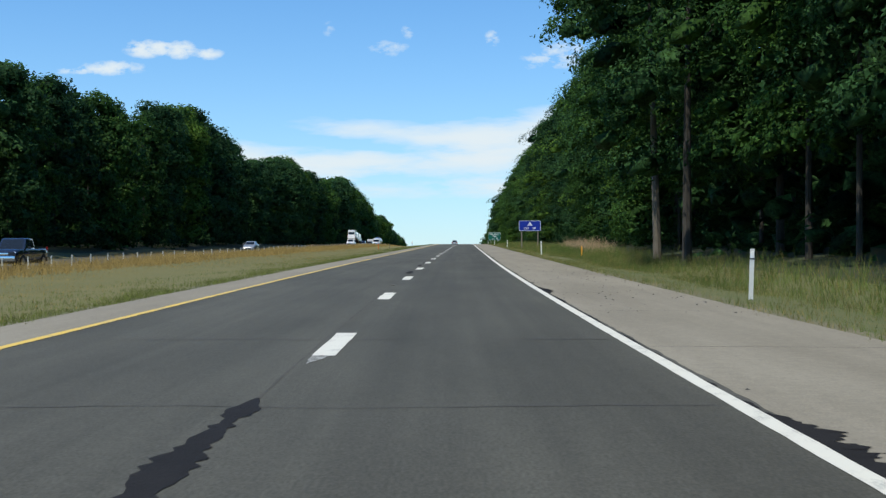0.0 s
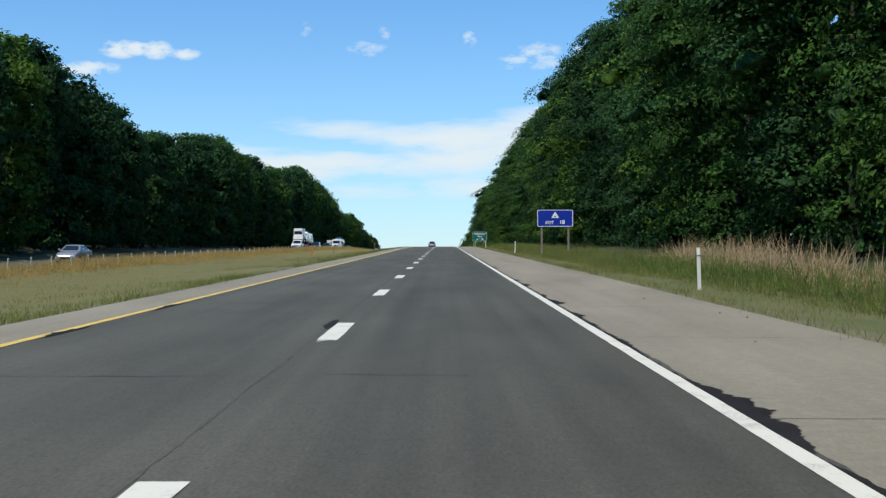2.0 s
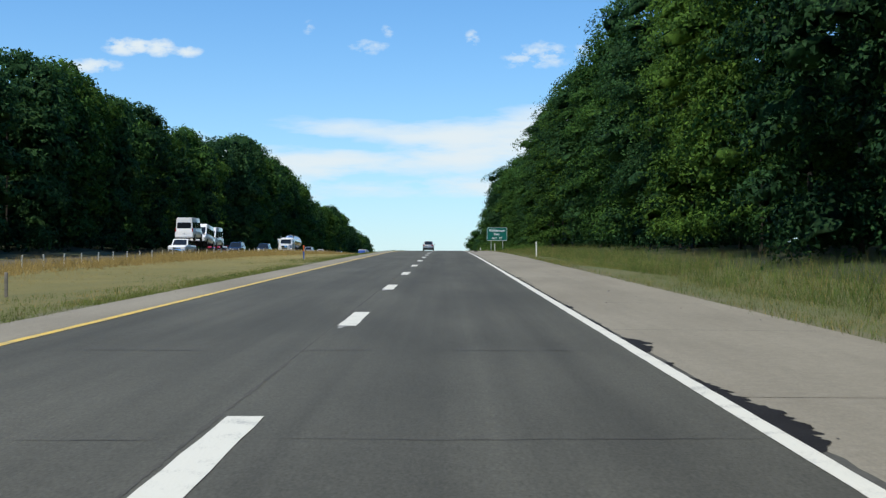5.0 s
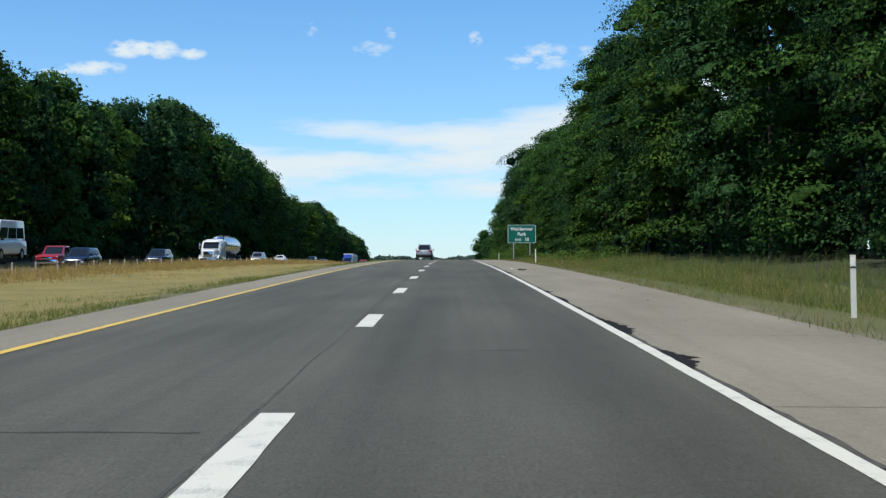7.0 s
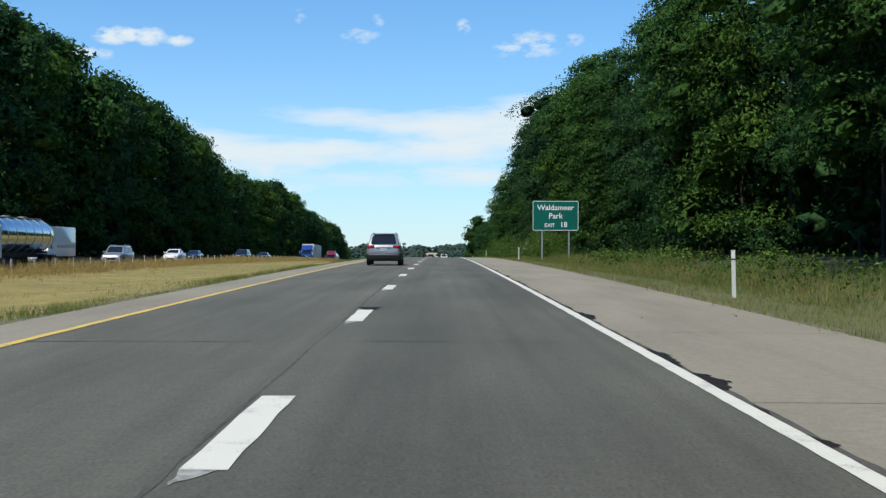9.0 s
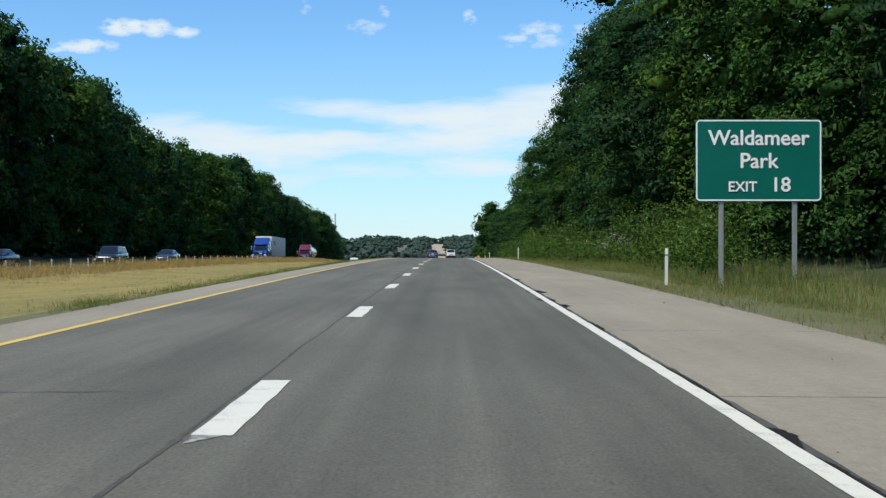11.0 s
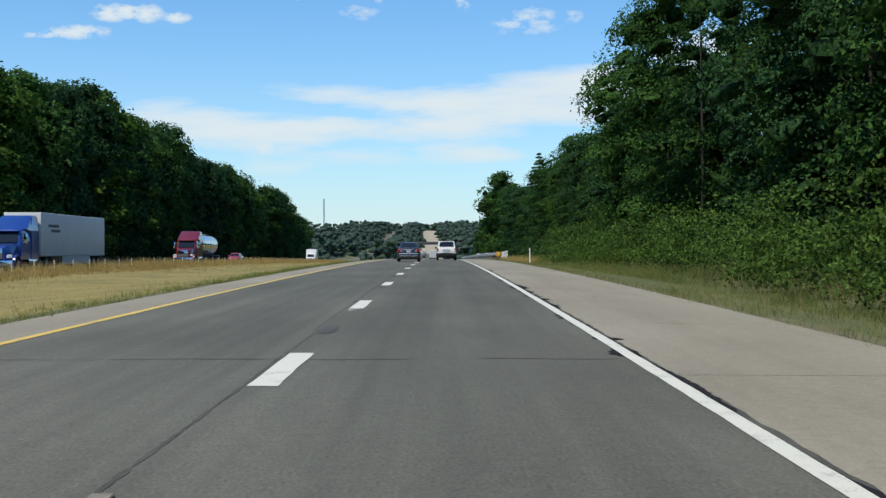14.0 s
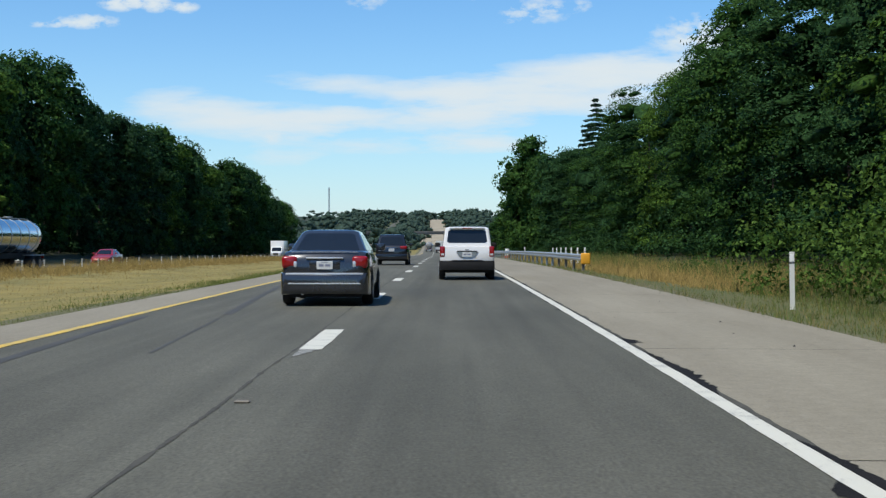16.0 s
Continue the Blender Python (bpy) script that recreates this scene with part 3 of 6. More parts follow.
def leaf_cloud(rng, centres, radii, per, size, flat=0.75, up=0.35, droop=0.0, core=0.6, outward=0.0, crumple=0.95):
    """Leaves on the shells of many small sprays, each round a ragged inner clump. outward: how far they keep to the crown's outer side.

    Returns vertices, a list of faces and the soft normals of the foliage."""
    n = len(centres) * per
    c = np.repeat(centres, per, axis=0)
    r = np.repeat(radii, per)
    out = c[:, :2] / (np.linalg.norm(c[:, :2], axis=1)[:, None] + 0.01)
    d = rng.normal(size=(n, 3))
    d[:, 2] = d[:, 2] * 0.7 + 0.5
    d[:, :2] += out * outward
    d /= np.linalg.norm(d, axis=1)[:, None]
    reach = np.where(rng.random(n) < 0.12, rng.uniform(1.0, 1.35, n), rng.uniform(0.78, 1.05, n))
    loc = d * (r * reach)[:, None] * np.array([1, 1, flat])
    loc[:, 2] -= droop * (loc[:, :2] * out).sum(axis=1)
    p = c + loc
    nor = d * 0.9 + rng.normal(size=(n, 3)) * 0.55 + np.array([0, 0, up])
    nor /= np.linalg.norm(nor, axis=1)[:, None]
    t = np.cross(nor, rng.normal(size=(n, 3)))
    t /= np.linalg.norm(t, axis=1)[:, None]
    b = np.cross(nor, t)
    sz = size * rng.uniform(0.6, 1.35, n)[:, None]
    v = np.stack([p - t * sz * 0.45 + b * sz * 0.42, p - t * sz * 0.40 - b * sz * 0.42, p + t * sz * 0.66], axis=1).reshape(-1, 3)
    soft = d / np.array([1, 1, flat]) * 0.75 + nor * 0.65
    soft /= np.linalg.norm(soft, axis=1)[:, None]
    soft = np.repeat(soft, 3, axis=0)
    f = np.arange(n * 3).reshape(-1, 3).tolist()
    if core:
        m, q = len(centres), len(ICO_V)
        o = ICO_V[None] * (radii * core)[:, None, None] * np.array([1, 1, flat]) * rng.uniform(0.6, 1.3, (m, q, 1))
        oc = centres[:, :2] / (np.linalg.norm(centres[:, :2], axis=1)[:, None] + 0.01)
        o[:, :, 2] -= droop * (o[:, :, :2] * oc[:, None, :]).sum(axis=2) + (radii * 0.12)[:, None]
        cn = ICO_V[None] + rng.normal(size=(m, q, 3)) * crumple
        cn = (cn / np.linalg.norm(cn, axis=2)[:, :, None]).reshape(-1, 3)
        f += (np.arange(m)[:, None, None] * q + ICO_F[None] + len(v)).reshape(-1, 3).tolist()
        v = np.concatenate([v, (o + centres[:, None, :]).reshape(-1, 3)])
        soft = np.concatenate([soft, cn])
    return v, f, soft


def foliage(name, v, f, soft, leaf, parent=None):
    ob = raw(name, v, f, leaf, parent, smooth=True)
    ob.data.normals_split_custom_set_from_vertices(soft.tolist())
    return ob


def crown_puffs(rng, height, radius, low, count, lean=0.0, open_side=False):
    """Centres and radii of the puffs of a broad-leaved crown with a rounded top."""
    h = rng.uniform(0, 1, count) ** 0.8
    top = np.clip((h - 0.42) / 0.60, 0, 1)
    foot = np.clip((0.42 - h) / 0.42, 0, 1)
    prof = np.sqrt(1 - top ** 2.8) * (1 - 0.4 * foot ** 2)
    a = rng.uniform(0, 2 * np.pi, count)
    if open_side:
        # forest-edge trees carry most of their foliage towards the light, at -x
        a = np.where(rng.random(count) < 0.78, np.pi + rng.normal(0, 0.95, count), a)
    pr = rng.uniform(0.72, 1.45, count) * radius / 3.75 * (1 + 0.2 * h)
    z = low + (height - low) * h - 0.55 * pr
    rad = np.maximum(radius * prof * np.sqrt(rng.uniform(0.15, 1, count)) - 0.25 * pr, 0.1)
    lump = 1 + 0.20 * np.sin(3 * a + 5 * h) + 0.13 * np.sin(5 * a - 3 * h + 1)
    c = np.stack([np.cos(a) * rad * lump + lean * h, np.sin(a) * rad * lump, z - 0.06 * rad], axis=1)
    return c, pr


def trunk_mesh(rng, height, r0, limbs):
    """A tapered trunk with limbs."""
    b = bmesh.new()

    def tube(points, radii, seg):
        rings = []
        for p, r in zip(points, radii):
            rings.append([b.verts.new((p[0] + r * math.cos(2 * math.pi * i / seg), p[1] + r * math.sin(2 * math.pi * i / seg), p[2])) for i in range(seg)])
        for q0, q1 in zip(rings, rings[1:]):
            for i in range(seg):
                b.faces.new((q0[i], q0[(i + 1) % seg], q1[(i + 1) % seg], q1[i]))
        b.faces.new(rings[-1])

    bend = rng.uniform(-0.4, 0.4, 2)
    pts = [(bend[0] * f * f, bend[1] * f * f, height * 0.85 * f - 0.4 * (f == 0)) for f in (0, 0.03, 0.15, 0.4, 0.7, 1.0)]
    tube(pts, [r0 * 1.5, r0 * 1.1, r0, r0 * 0.8, r0 * 0.45, r0 * 0.12], 8)
    for _ in range(limbs):
        f = rng.uniform(0.22, 0.75)
        a = rng.uniform(0, 6.28)
        l = rng.uniform(0.12, 0.24) * height * (1.15 - f)
        z = height * 0.85 * f
        x, y = bend[0] * f * f, bend[1] * f * f
        dx, dy = math.cos(a), math.sin(a)
        r = r0 * 0.34 * (1.1 - f)
        tube([(x, y, z), (x + dx * l * 0.5, y + dy * l * 0.5, z + l * 0.28), (x + dx * l, y + dy * l, z + l * 0.7)], [r, r * 0.65, r * 0.15], 5)
    return b


def broad_tree(seed, height, radius, low, leaf, puffs=54, per=240, size=0.19, near=True, girth=0.006):
    rng = np.random.default_rng(seed)
    tree = thing("tree", "tall broad-leaved tree with dense green crown at the forest edge", "tree", "roadside trees")
    part("trunk", trunk_mesh(rng, height, height * girth, 4), "bark", tree, m=pose(0.0 if low > 10 else 0.9, 0, 0))
    c, r = crown_puffs(rng, height, radius, low, puffs, open_side=True)
    if near:
        v, f, soft = leaf_cloud(rng, c, r * 1.08, per, size, 0.56, 0.3, 0.32, 0.44, 0.45)
    else:
        v, f, soft = leaf_cloud(rng, c, r, per, size, 0.8, 0.3, 0.15, 0.5, 0.45)
    foliage("crown", v, f, soft, leaf, tree)
    return tree


def spruce_tree(seed, height, radius, leaf="needle"):
    rng = np.random.default_rng(seed)
    tree = thing("spruce_tree", "dark green spruce with a pointed top above the woods", "tree", "roadside trees")
    part("trunk", trunk_mesh(rng, height, height * 0.010, 0), "bark", tree)
    vs, fs, n0 = [], [], 0
    for h in np.arange(0.3, 1.0, 0.03):
        k = int(13 * (1 - h) + 5)
        for i in range(k):
            a = rng.uniform(0, 6.28)
            l = radius * (1 - h) ** 0.85 * rng.uniform(0.7, 1.1) + 0.12
            m = max(3, int(l * 5))
            q = np.linspace(0.15, 1, m)
            c = np.stack([np.cos(a) * l * q, np.sin(a) * l * q, height * h - 0.28 * l * q ** 1.4 + 0.12 * l * q ** 3], axis=1)
            v, f, soft = leaf_cloud(rng, c, np.full(m, 0.2), 7, 0.34, 0.5, 0.5, core=0)
            vs.append(v)
            fs += [[q + n0 for q in face] for face in f]
            n0 += len(v)
    raw("crown", np.concatenate(vs), fs, leaf, tree)
    return tree


FAR_TREES = [
    broad_tree(11, 23.0, 5.2, 1.6, "leaf_a", 66, 72, 0.40, False), broad_tree(12, 21.0, 4.6, 2.4, "leaf_b", 66, 72, 0.40, False), broad_tree(13, 24.5, 5.0, 3.2, "leaf_b", 66, 72, 0.40, False),
    broad_tree(14, 19.0, 4.8, 1.2, "leaf_c", 66, 72, 0.40, False), broad_tree(18, 22.0, 4.6, 1.0, "leaf_b", 66, 72, 0.40, False), broad_tree(16, 17.0, 4.4, 0.8, "leaf_a", 66, 72, 0.40, False),
    broad_tree(17, 20.5, 5.6, 2.0, "leaf_b", 66, 72, 0.40, False),
]
TREES = [
    broad_tree(11, 23.0, 5.2, 1.6, "leaf_a"), broad_tree(12, 21.0, 4.6, 2.4, "leaf_b"), broad_tree(13, 24.5, 5.0, 3.2, "leaf_b"),
    broad_tree(14, 19.0, 4.8, 1.2, "leaf_c"), broad_tree(15, 22.0, 4.2, 5.0, "leaf_a"), broad_tree(16, 17.0, 4.4, 0.8, "leaf_a"),
    broad_tree(17, 20.5, 5.6, 2.0, "leaf_b"), broad_tree(21, 23.0, 5.4, 6.0, "leaf_b", girth=0.010),
]
for i, ob in enumerate(TREES + FAR_TREES):
    ob.location = at_road(-330, 60 + 12 * i, 1.4)


def edge_right(s):
    """Offset and height of the front row of trees along the right side."""
    return (float(np.interp(s, (0, 85, 115, 188, 200, 330, 345, 365, 380, 440, 450, 480, 560, 575, 590, 600, 900), (16.2, 16.5, 20.0, 20.0, 19.2, 19.2, 17.5, 17.5, 20.4, 20.4, 18.0, 17.0, 18.2, 16.7, 16.7, 17.6, 17.4))),
            float(np.interp(s, (0, 95, 125, 155, 185, 213, 240, 256, 290, 320, 340, 365, 385, 408, 425, 440, 465, 490, 520, 540, 580, 590, 598, 610, 640, 665, 680, 705, 730, 745, 762, 775, 800, 815, 835, 855, 900),
                               (24, 24, 24.5, 26, 25, 24, 23.5, 23, 23, 23, 22, 22, 23, 21, 22.5, 21.5, 22, 23, 23.5, 20, 18.2, 17.2, 14.5, 13.8, 14.2, 14.8, 12.8, 12.5, 14, 14, 15, 19, 19, 17.5, 14, 10, 8.5))))


def height_left(s):
    """Height of the skyline across the opposite carriageway."""
    return float(np.interp(s, (0, 124, 150, 162, 176, 192, 215, 226, 243, 262, 280, 300, 322, 360, 372, 389, 405, 421, 430, 448, 472, 485, 502, 560, 570, 589, 606, 630, 652, 666, 676, 684, 704, 720, 731, 738, 757, 785, 805, 822, 839, 864, 880, 905, 950, 985, 1020),
                           (19, 19.5, 20.5, 19.5, 20.4, 23.3, 24.4, 22.2, 20.8, 18.7, 19.5, 22, 23.4, 23, 21.4, 22.4, 20.6, 22.5, 25, 27, 28.3, 26.3, 26.3, 24.8, 22.8, 19.8, 20.7, 21, 22.4, 24.2, 23, 21.7, 21.2, 24.3, 23.4, 21.6, 20.9, 22, 19.4, 19, 21.4, 21.2, 19.8, 16.6, 15.6, 13, 12)))


rnd = random.Random(5)
s = 34.0
while s < 880:
    off, tall = edge_right(s)
    if 64 < s < 86:
        off += 2.5
    off += rnd.uniform(-0.9, 2.6)
    k = rnd.choice((4, 7, 7) if s < 96 or 338 < s < 380 else (0, 0, 1, 2, 3, 3, 4, 5, 6) if s < 460 else (0, 1, 3, 5, 6, 2))
    sc = tall / (23.0, 21.0, 24.5, 19.0, 22.0, 17.0, 20.5, 23.0)[k] * rnd.uniform(0.9, 1.05)
    wide = max(sc, 0.72) * rnd.uniform(0.9, 1.1)
    x, y, z = at_road(s, off, ground_up(s, off) - 0.1)
    ob = copy_thing((TREES if s < 725 else FAR_TREES)[k], pose(x, y, z, 0, 0, rnd.uniform(-40, 40)))
    ob.scale = (wide, wide, sc)
    s += rnd.uniform(6.2, 9.2) * (0.7 + 0.3 * wide)
s = 98.0
while s < 960:
    off = -46.5 + rnd.uniform(-1.6, 1.6)
    k = rnd.choice((0, 1, 2, 3, 4, 5, 6))
    sc = height_left(s) / (23.0, 21.0, 24.5, 19.0, 22.0, 17.0, 20.5)[k] * rnd.uniform(0.94, 1.02)
    x, y, z = at_road(s, off, ground_up(s, off) - 0.1)
    ob = copy_thing(FAR_TREES[k], pose(x, y, z, 0, 0, 180 + rnd.uniform(-40, 40)))
    wide = max(sc, 0.75) * rnd.uniform(0.92, 1.12)
    ob.scale = (wide, wide, sc)
    s += rnd.uniform(6.3, 9.0)
lone = broad_tree(19, 25.0, 4.6, 8.5, "leaf_a", 70, 240, 0.19, girth=0.0095)
next(q for q in lone.children if q.name.startswith("trunk")).data.materials[0] = M["pale_bark"]
lone["label"] = "tall slim tree with a long bare grey-brown trunk"
x, y, z = at_road(74.4, 12.8, ground_up(74.4, 12.8) - 0.1)
lone.matrix_basis = pose(x, y, z, 0, -1.5, 0)
thick = copy_thing(TREES[7], pose(*at_road(61.9, 13.2, float(ground_up(61.9, 13.2)) - 0.1), 0, 0, -20) @ pose(-0.9, 0, 0))
thick["label"] = "thick-trunked tree with a high crown at the forest edge"
x, y, z = at_road(716, 19.4, 0.2)
spruce_tree(31, 18.5, 6.4).matrix_basis = pose(x, y, z)


# ---------- woods behind the first row, joined ----------
def woods(name, label, spots, seed, leaf, puffs, per, size, core=0.72, crumple=0.95):
    """One joined mass of leafy crowns. spots: (s, offset, height, radius)."""
    rng = np.random.default_rng(seed)
    vs, fs, ns, n0 = [], [], [], 0
    for s, off, h, r in spots:
        c, pr = crown_puffs(rng, h, r, 0.02 * h, puffs)
        v, f, soft = leaf_cloud(rng, c, pr, per, size * h / 20, core=core, crumple=crumple)
        x, y, z = at_road(s, off, float(ground_up(s, max(-390, min(390, off)))) - 0.3)
        vs.append(v + np.array([x, y, z]))
        ns.append(soft)
        fs += [[q + n0 for q in face] for face in f]
        n0 += len(v)
    return tagged(foliage(name, np.concatenate(vs), fs, np.concatenate(ns), leaf), label, "woods", kind="stuff")


rnd = random.Random(8)
spots = []
for row, gap in ((4.0, 6.5), (11.0, 9.0)):
    s = -40.0
    while s < 900:
        spots.append((s, edge_right(s)[0] + row + rnd.uniform(-1.5, 1.5), edge_right(s)[1] * rnd.uniform(0.85, 1.03), 5.2 * rnd.uniform(0.85, 1.1)))
        s += gap * rnd.uniform(0.8, 1.2)
woods("woods_right", "dense green woods behind the first row of trees", spots, 21, "leaf_b", 26, 10, 0.5, 0.62)
spots = []
for row, gap in ((6.0, 7.5), (14.0, 11.0)):
    s = 40.0
    while s < 980:
        spots.append((s, -46.5 - row + rnd.uniform(-1.5, 1.5), height_left(s) * rnd.uniform(0.86, 0.99), 5.6 * rnd.uniform(0.85, 1.1)))
        s += gap * rnd.uniform(0.8, 1.2)
woods("woods_left", "dense green woods across the opposite carriageway", spots, 22, "leaf_b", 26, 10, 0.55, 0.62)
for side, edge, seed in ((1, lambda s: edge_right(s), 24), (-1, lambda s: (46.5, height_left(s)), 25)):
    spots = []
    s = 20.0 if side > 0 else 95.0
    while s < 960:
        spots.append((s, side * (edge(min(s, 880))[0] + 17 + rnd.uniform(-1.5, 1.5)), edge(min(s, 880))[1] * rnd.uniform(0.78, 0.94), 6.5))
        s += rnd.uniform(6.5, 8.0)
    woods("deep_woods", "dark dense woods deep behind the forest edge", spots, seed, "leaf_b", 28, 8, 0.55, 1.1)
spots = []
for _ in range(800):
    s = rnd.uniform(900, 2300)
    side = rnd.random()
    if side < 0.3:
        off = rnd.uniform(13, 40)
    elif side < 0.45:
        s = rnd.uniform(1000, 1900)
        off = rnd.uniform(-21, -9)
    elif side < 0.7:
        off = rnd.uniform(-80, -42)
    else:
        off = rnd.choice((-1, 1)) * (45 + rnd.random() ** 1.5 * s * 0.3)
    spots.append((s, off, rnd.uniform(7, 12), rnd.uniform(5.5, 8.5)))
for _ in range(170):
    spots.append((rnd.uniform(1050, 2050), rnd.choice((rnd.uniform(-22, -8), rnd.uniform(-46, -38))), rnd.uniform(6, 10), rnd.uniform(4, 6)))
for _ in range(120):
    spots.append((rnd.uniform(1880, 1960), rnd.uniform(-60, 60), rnd.uniform(7, 11), rnd.uniform(4, 6)))
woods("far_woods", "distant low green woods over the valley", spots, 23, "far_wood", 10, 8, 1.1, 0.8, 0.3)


# ---------- undergrowth and grass ----------
def bush_band(name, label, seed, leaf, count, s0, s1, place, size, category="undergrowth"):
    """Many low leafy clumps along the road. place(rng, s) gives offset, radius, height."""
    rng = np.random.default_rng(seed)
    c, r = [], []
    for _ in range(count):
        s = rng.uniform(s0, s1)
        off, rad, high = place(rng, s)
        c.append(at_road(s, off, float(ground_up(s, off)) + high))
        r.append(rad)
    v, f, soft = leaf_cloud(rng, np.array(c), np.array(r), 56, size * 0.62, 0.75, core=0.0)
    return tagged(foliage(name, v, f, soft, leaf), label, category, kind="stuff")


# undergrowth takes the darker leaf_b: sunless shade under the trees as colour
bush_band("undergrowth_right", "dense leafy shrubs under the forest edge", 41, "leaf_b", 1750, 92, 880,
          lambda g, s: (edge_right(s)[0] - (1.6 if not 335 < s < 385 else -4.0) + g.uniform(-1.0, 4.5), g.uniform(0.6, 1.3), abs(g.normal(0, 1.3)) + 0.3), 0.28)
bush_band("undergrowth_left", "dense leafy shrubs under the forest edge", 42, "leaf_b", 1000, 105, 960,
          lambda g, s: (-43.5 - g.uniform(-0.8, 5.0), g.uniform(0.8, 1.6), abs(g.normal(0, 1.6)) + 0.3), 0.6)
bush_band("shrubs_right", "low bright green shrubs and vines beside the verge", 43, "vine", 1150, 440, 608,
          lambda g, s: (11.6 + g.uniform(-0.6, 2.6) + 0.8 * math.sin(s * 0.07), g.uniform(0.45, 1.0), abs(g.normal(0, 1.25)) + 0.2), 0.2)
bush_band("verge_bushes", "low green bushes in the tall verge grass", 44, "vine", 95, 340, 410,
          lambda g, s: (11.8 + g.uniform(-0.8, 3.4), g.uniform(0.4, 0.9), g.uniform(0.2, 0.8)), 0.2)


bush_band("understory_right", "dark understory deeper in the woods", 45, "leaf_b", 390, 90, 880,
          lambda g, s: (edge_right(s)[0] + 5 + g.uniform(0, 14), g.uniform(1.2, 2.0), abs(g.normal(0, 1.8)) + 0.5), 0.6)
bush_band("understory_left", "dark understory deeper in the woods", 46, "leaf_b", 420, 100, 980,
          lambda g, s: (-51 - g.uniform(0, 14), g.uniform(1.2, 2.2), abs(g.normal(0, 1.8)) + 0.5), 0.8)


def blades(name, label, seed, mat_name, count, s0, s1, place, tuft=6, thick=0.02):
    """Tufts of grass blades. place(rng, s): offset, height, or None."""
    rng = np.random.default_rng(seed)
    s = rng.uniform(s0, s1, count)
    off, high = place(rng, s)
    h = np.interp(s, _s, _h)
    up = np.interp(s, _s, _z) + np.array([ground_up(a, b) for a, b in zip(s, off)]) - 0.03
    base = np.stack([np.interp(s, _s, _x) + off * np.cos(h), np.interp(s, _s, _y) - off * np.sin(h), up], axis=1)
    base = np.repeat(base, tuft, axis=0)
    high = np.repeat(high, tuft) * rng.uniform(0.55, 1.15, count * tuft)
    n = len(base)
    base[:, :2] += rng.normal(size=(n, 2)) * 0.16
    a = rng.uniform(0, 2 * np.pi, n)
    lean = rng.normal(size=(n, 2)) * (0.36 * high)[:, None]
    side = np.stack([np.cos(a), np.sin(a), np.zeros(n)], axis=1) * (thick * (0.6 + high))[:, None]
    tip = base + np.concatenate([lean, high[:, None]], axis=1)
    flat = np.cross(side, tip - base)
    flat /= np.linalg.norm(flat, axis=1)[:, None] + 1e-9
    turn = np.where(flat[:, 1] > 0, -1.0, 1.0)[:, None]     # every blade faces back along the road
    v = np.stack([base - side * turn, base + side * turn, tip], axis=1).reshape(-1, 3)
    soft = flat * turn * 0.45 + np.array([0, 0, 0.8]) + rng.normal(size=(n, 3)) * 0.15
    soft /= np.linalg.norm(soft, axis=1)[:, None]
    return tagged(foliage(name, v, np.arange(3 * n).reshape(-1, 3), np.repeat(soft, 3, axis=0), mat_name), label, "grass", kind="stuff")


def clump(s, off, f=0.13):
    return np.array([noise.noise((a * f, b * f * 2, 7.7)) for a, b in zip(s, off)])


def place_right_tall(g, s):
    off = 9.3 + np.abs(g.normal(0, 3.0, len(s)))
    return off, 0.26 + 0.5 * np.clip((off - 9.5) / 3, 0, 1) + 0.36 * clump(s, off)


def place_right_short(g, s):
    off = g.uniform(6.95, 9.8, len(s))
    return off, 0.05 + 0.10 * g.random(len(s)) + 0.14 * np.clip(clump(s, off, 0.5), 0, 1) + 0.1 * (off < 7.4)


def place_left_edge(g, s):
    off = -5.3 - np.abs(g.normal(0, 0.95, len(s)))
    return off, 0.06 + 0.2 * np.clip(clump(s, off, 0.3) + 0.25, 0, 1) + 0.25 * np.clip(clump(s, off, 0.8) - 0.35, 0, 1)


def place_median(g, s):
    off = np.where(g.random(len(s)) < 0.6, g.uniform(-24.3, -18.5, len(s)), g.uniform(-19.0, -6.0, len(s)))
    tall = np.interp(off, (-24.3, -19.5, -17.5, -14, -9, -6), (0.92, 0.74, 0.3, 0.12, 0.08, 0.10))
    return off, tall * (0.9 + 0.35 * clump(s, off, 0.1))


def place_median_green(g, s):
    off = -6.2 - np.abs(g.normal(0, 4.5, len(s)))
    return off, 0.06 + 0.16 * np.clip(clump(s, off, 0.2) + 0.25, 0, 1)


blades("tall_verge_grass", "tall green and straw-coloured grass along the forest edge", 51, "weed", 24000, 15, 720, place_right_tall, 5, 0.0075)
blades("dry_verge_grass", "dry straw stalks in the tall verge grass", 52, "straw", 10500, 15, 720, place_right_tall, 4, 0.0065)
blades("mown_verge", "short mown grass next to the shoulder", 53, "weed", 20000, 10, 680, place_right_short, 4, 0.0085)
blades("mown_verge_dry", "short dry grass next to the shoulder", 54, "straw", 13000, 10, 680, place_right_short, 4, 0.008)
blades("median_edge_weeds", "low green weeds along the median's edge", 55, "edge_weed", 24000, 10, 720, place_left_edge, 5, 0.011)
blades("median_dry_grass", "long golden dry grass over the median", 56, "tan", 27000, 20, 820, place_median, 5, 0.014)
blades("greener_median_grass", "green and straw grass over the first stretch of median", 63, "edge_weed", 5000, 25, 290, place_median_green, 4, 0.012)
blades("median_green_grass", "green grass among the dry median grass", 57, "edge_weed", 3500, 30, 720, place_median_green, 4, 0.012)
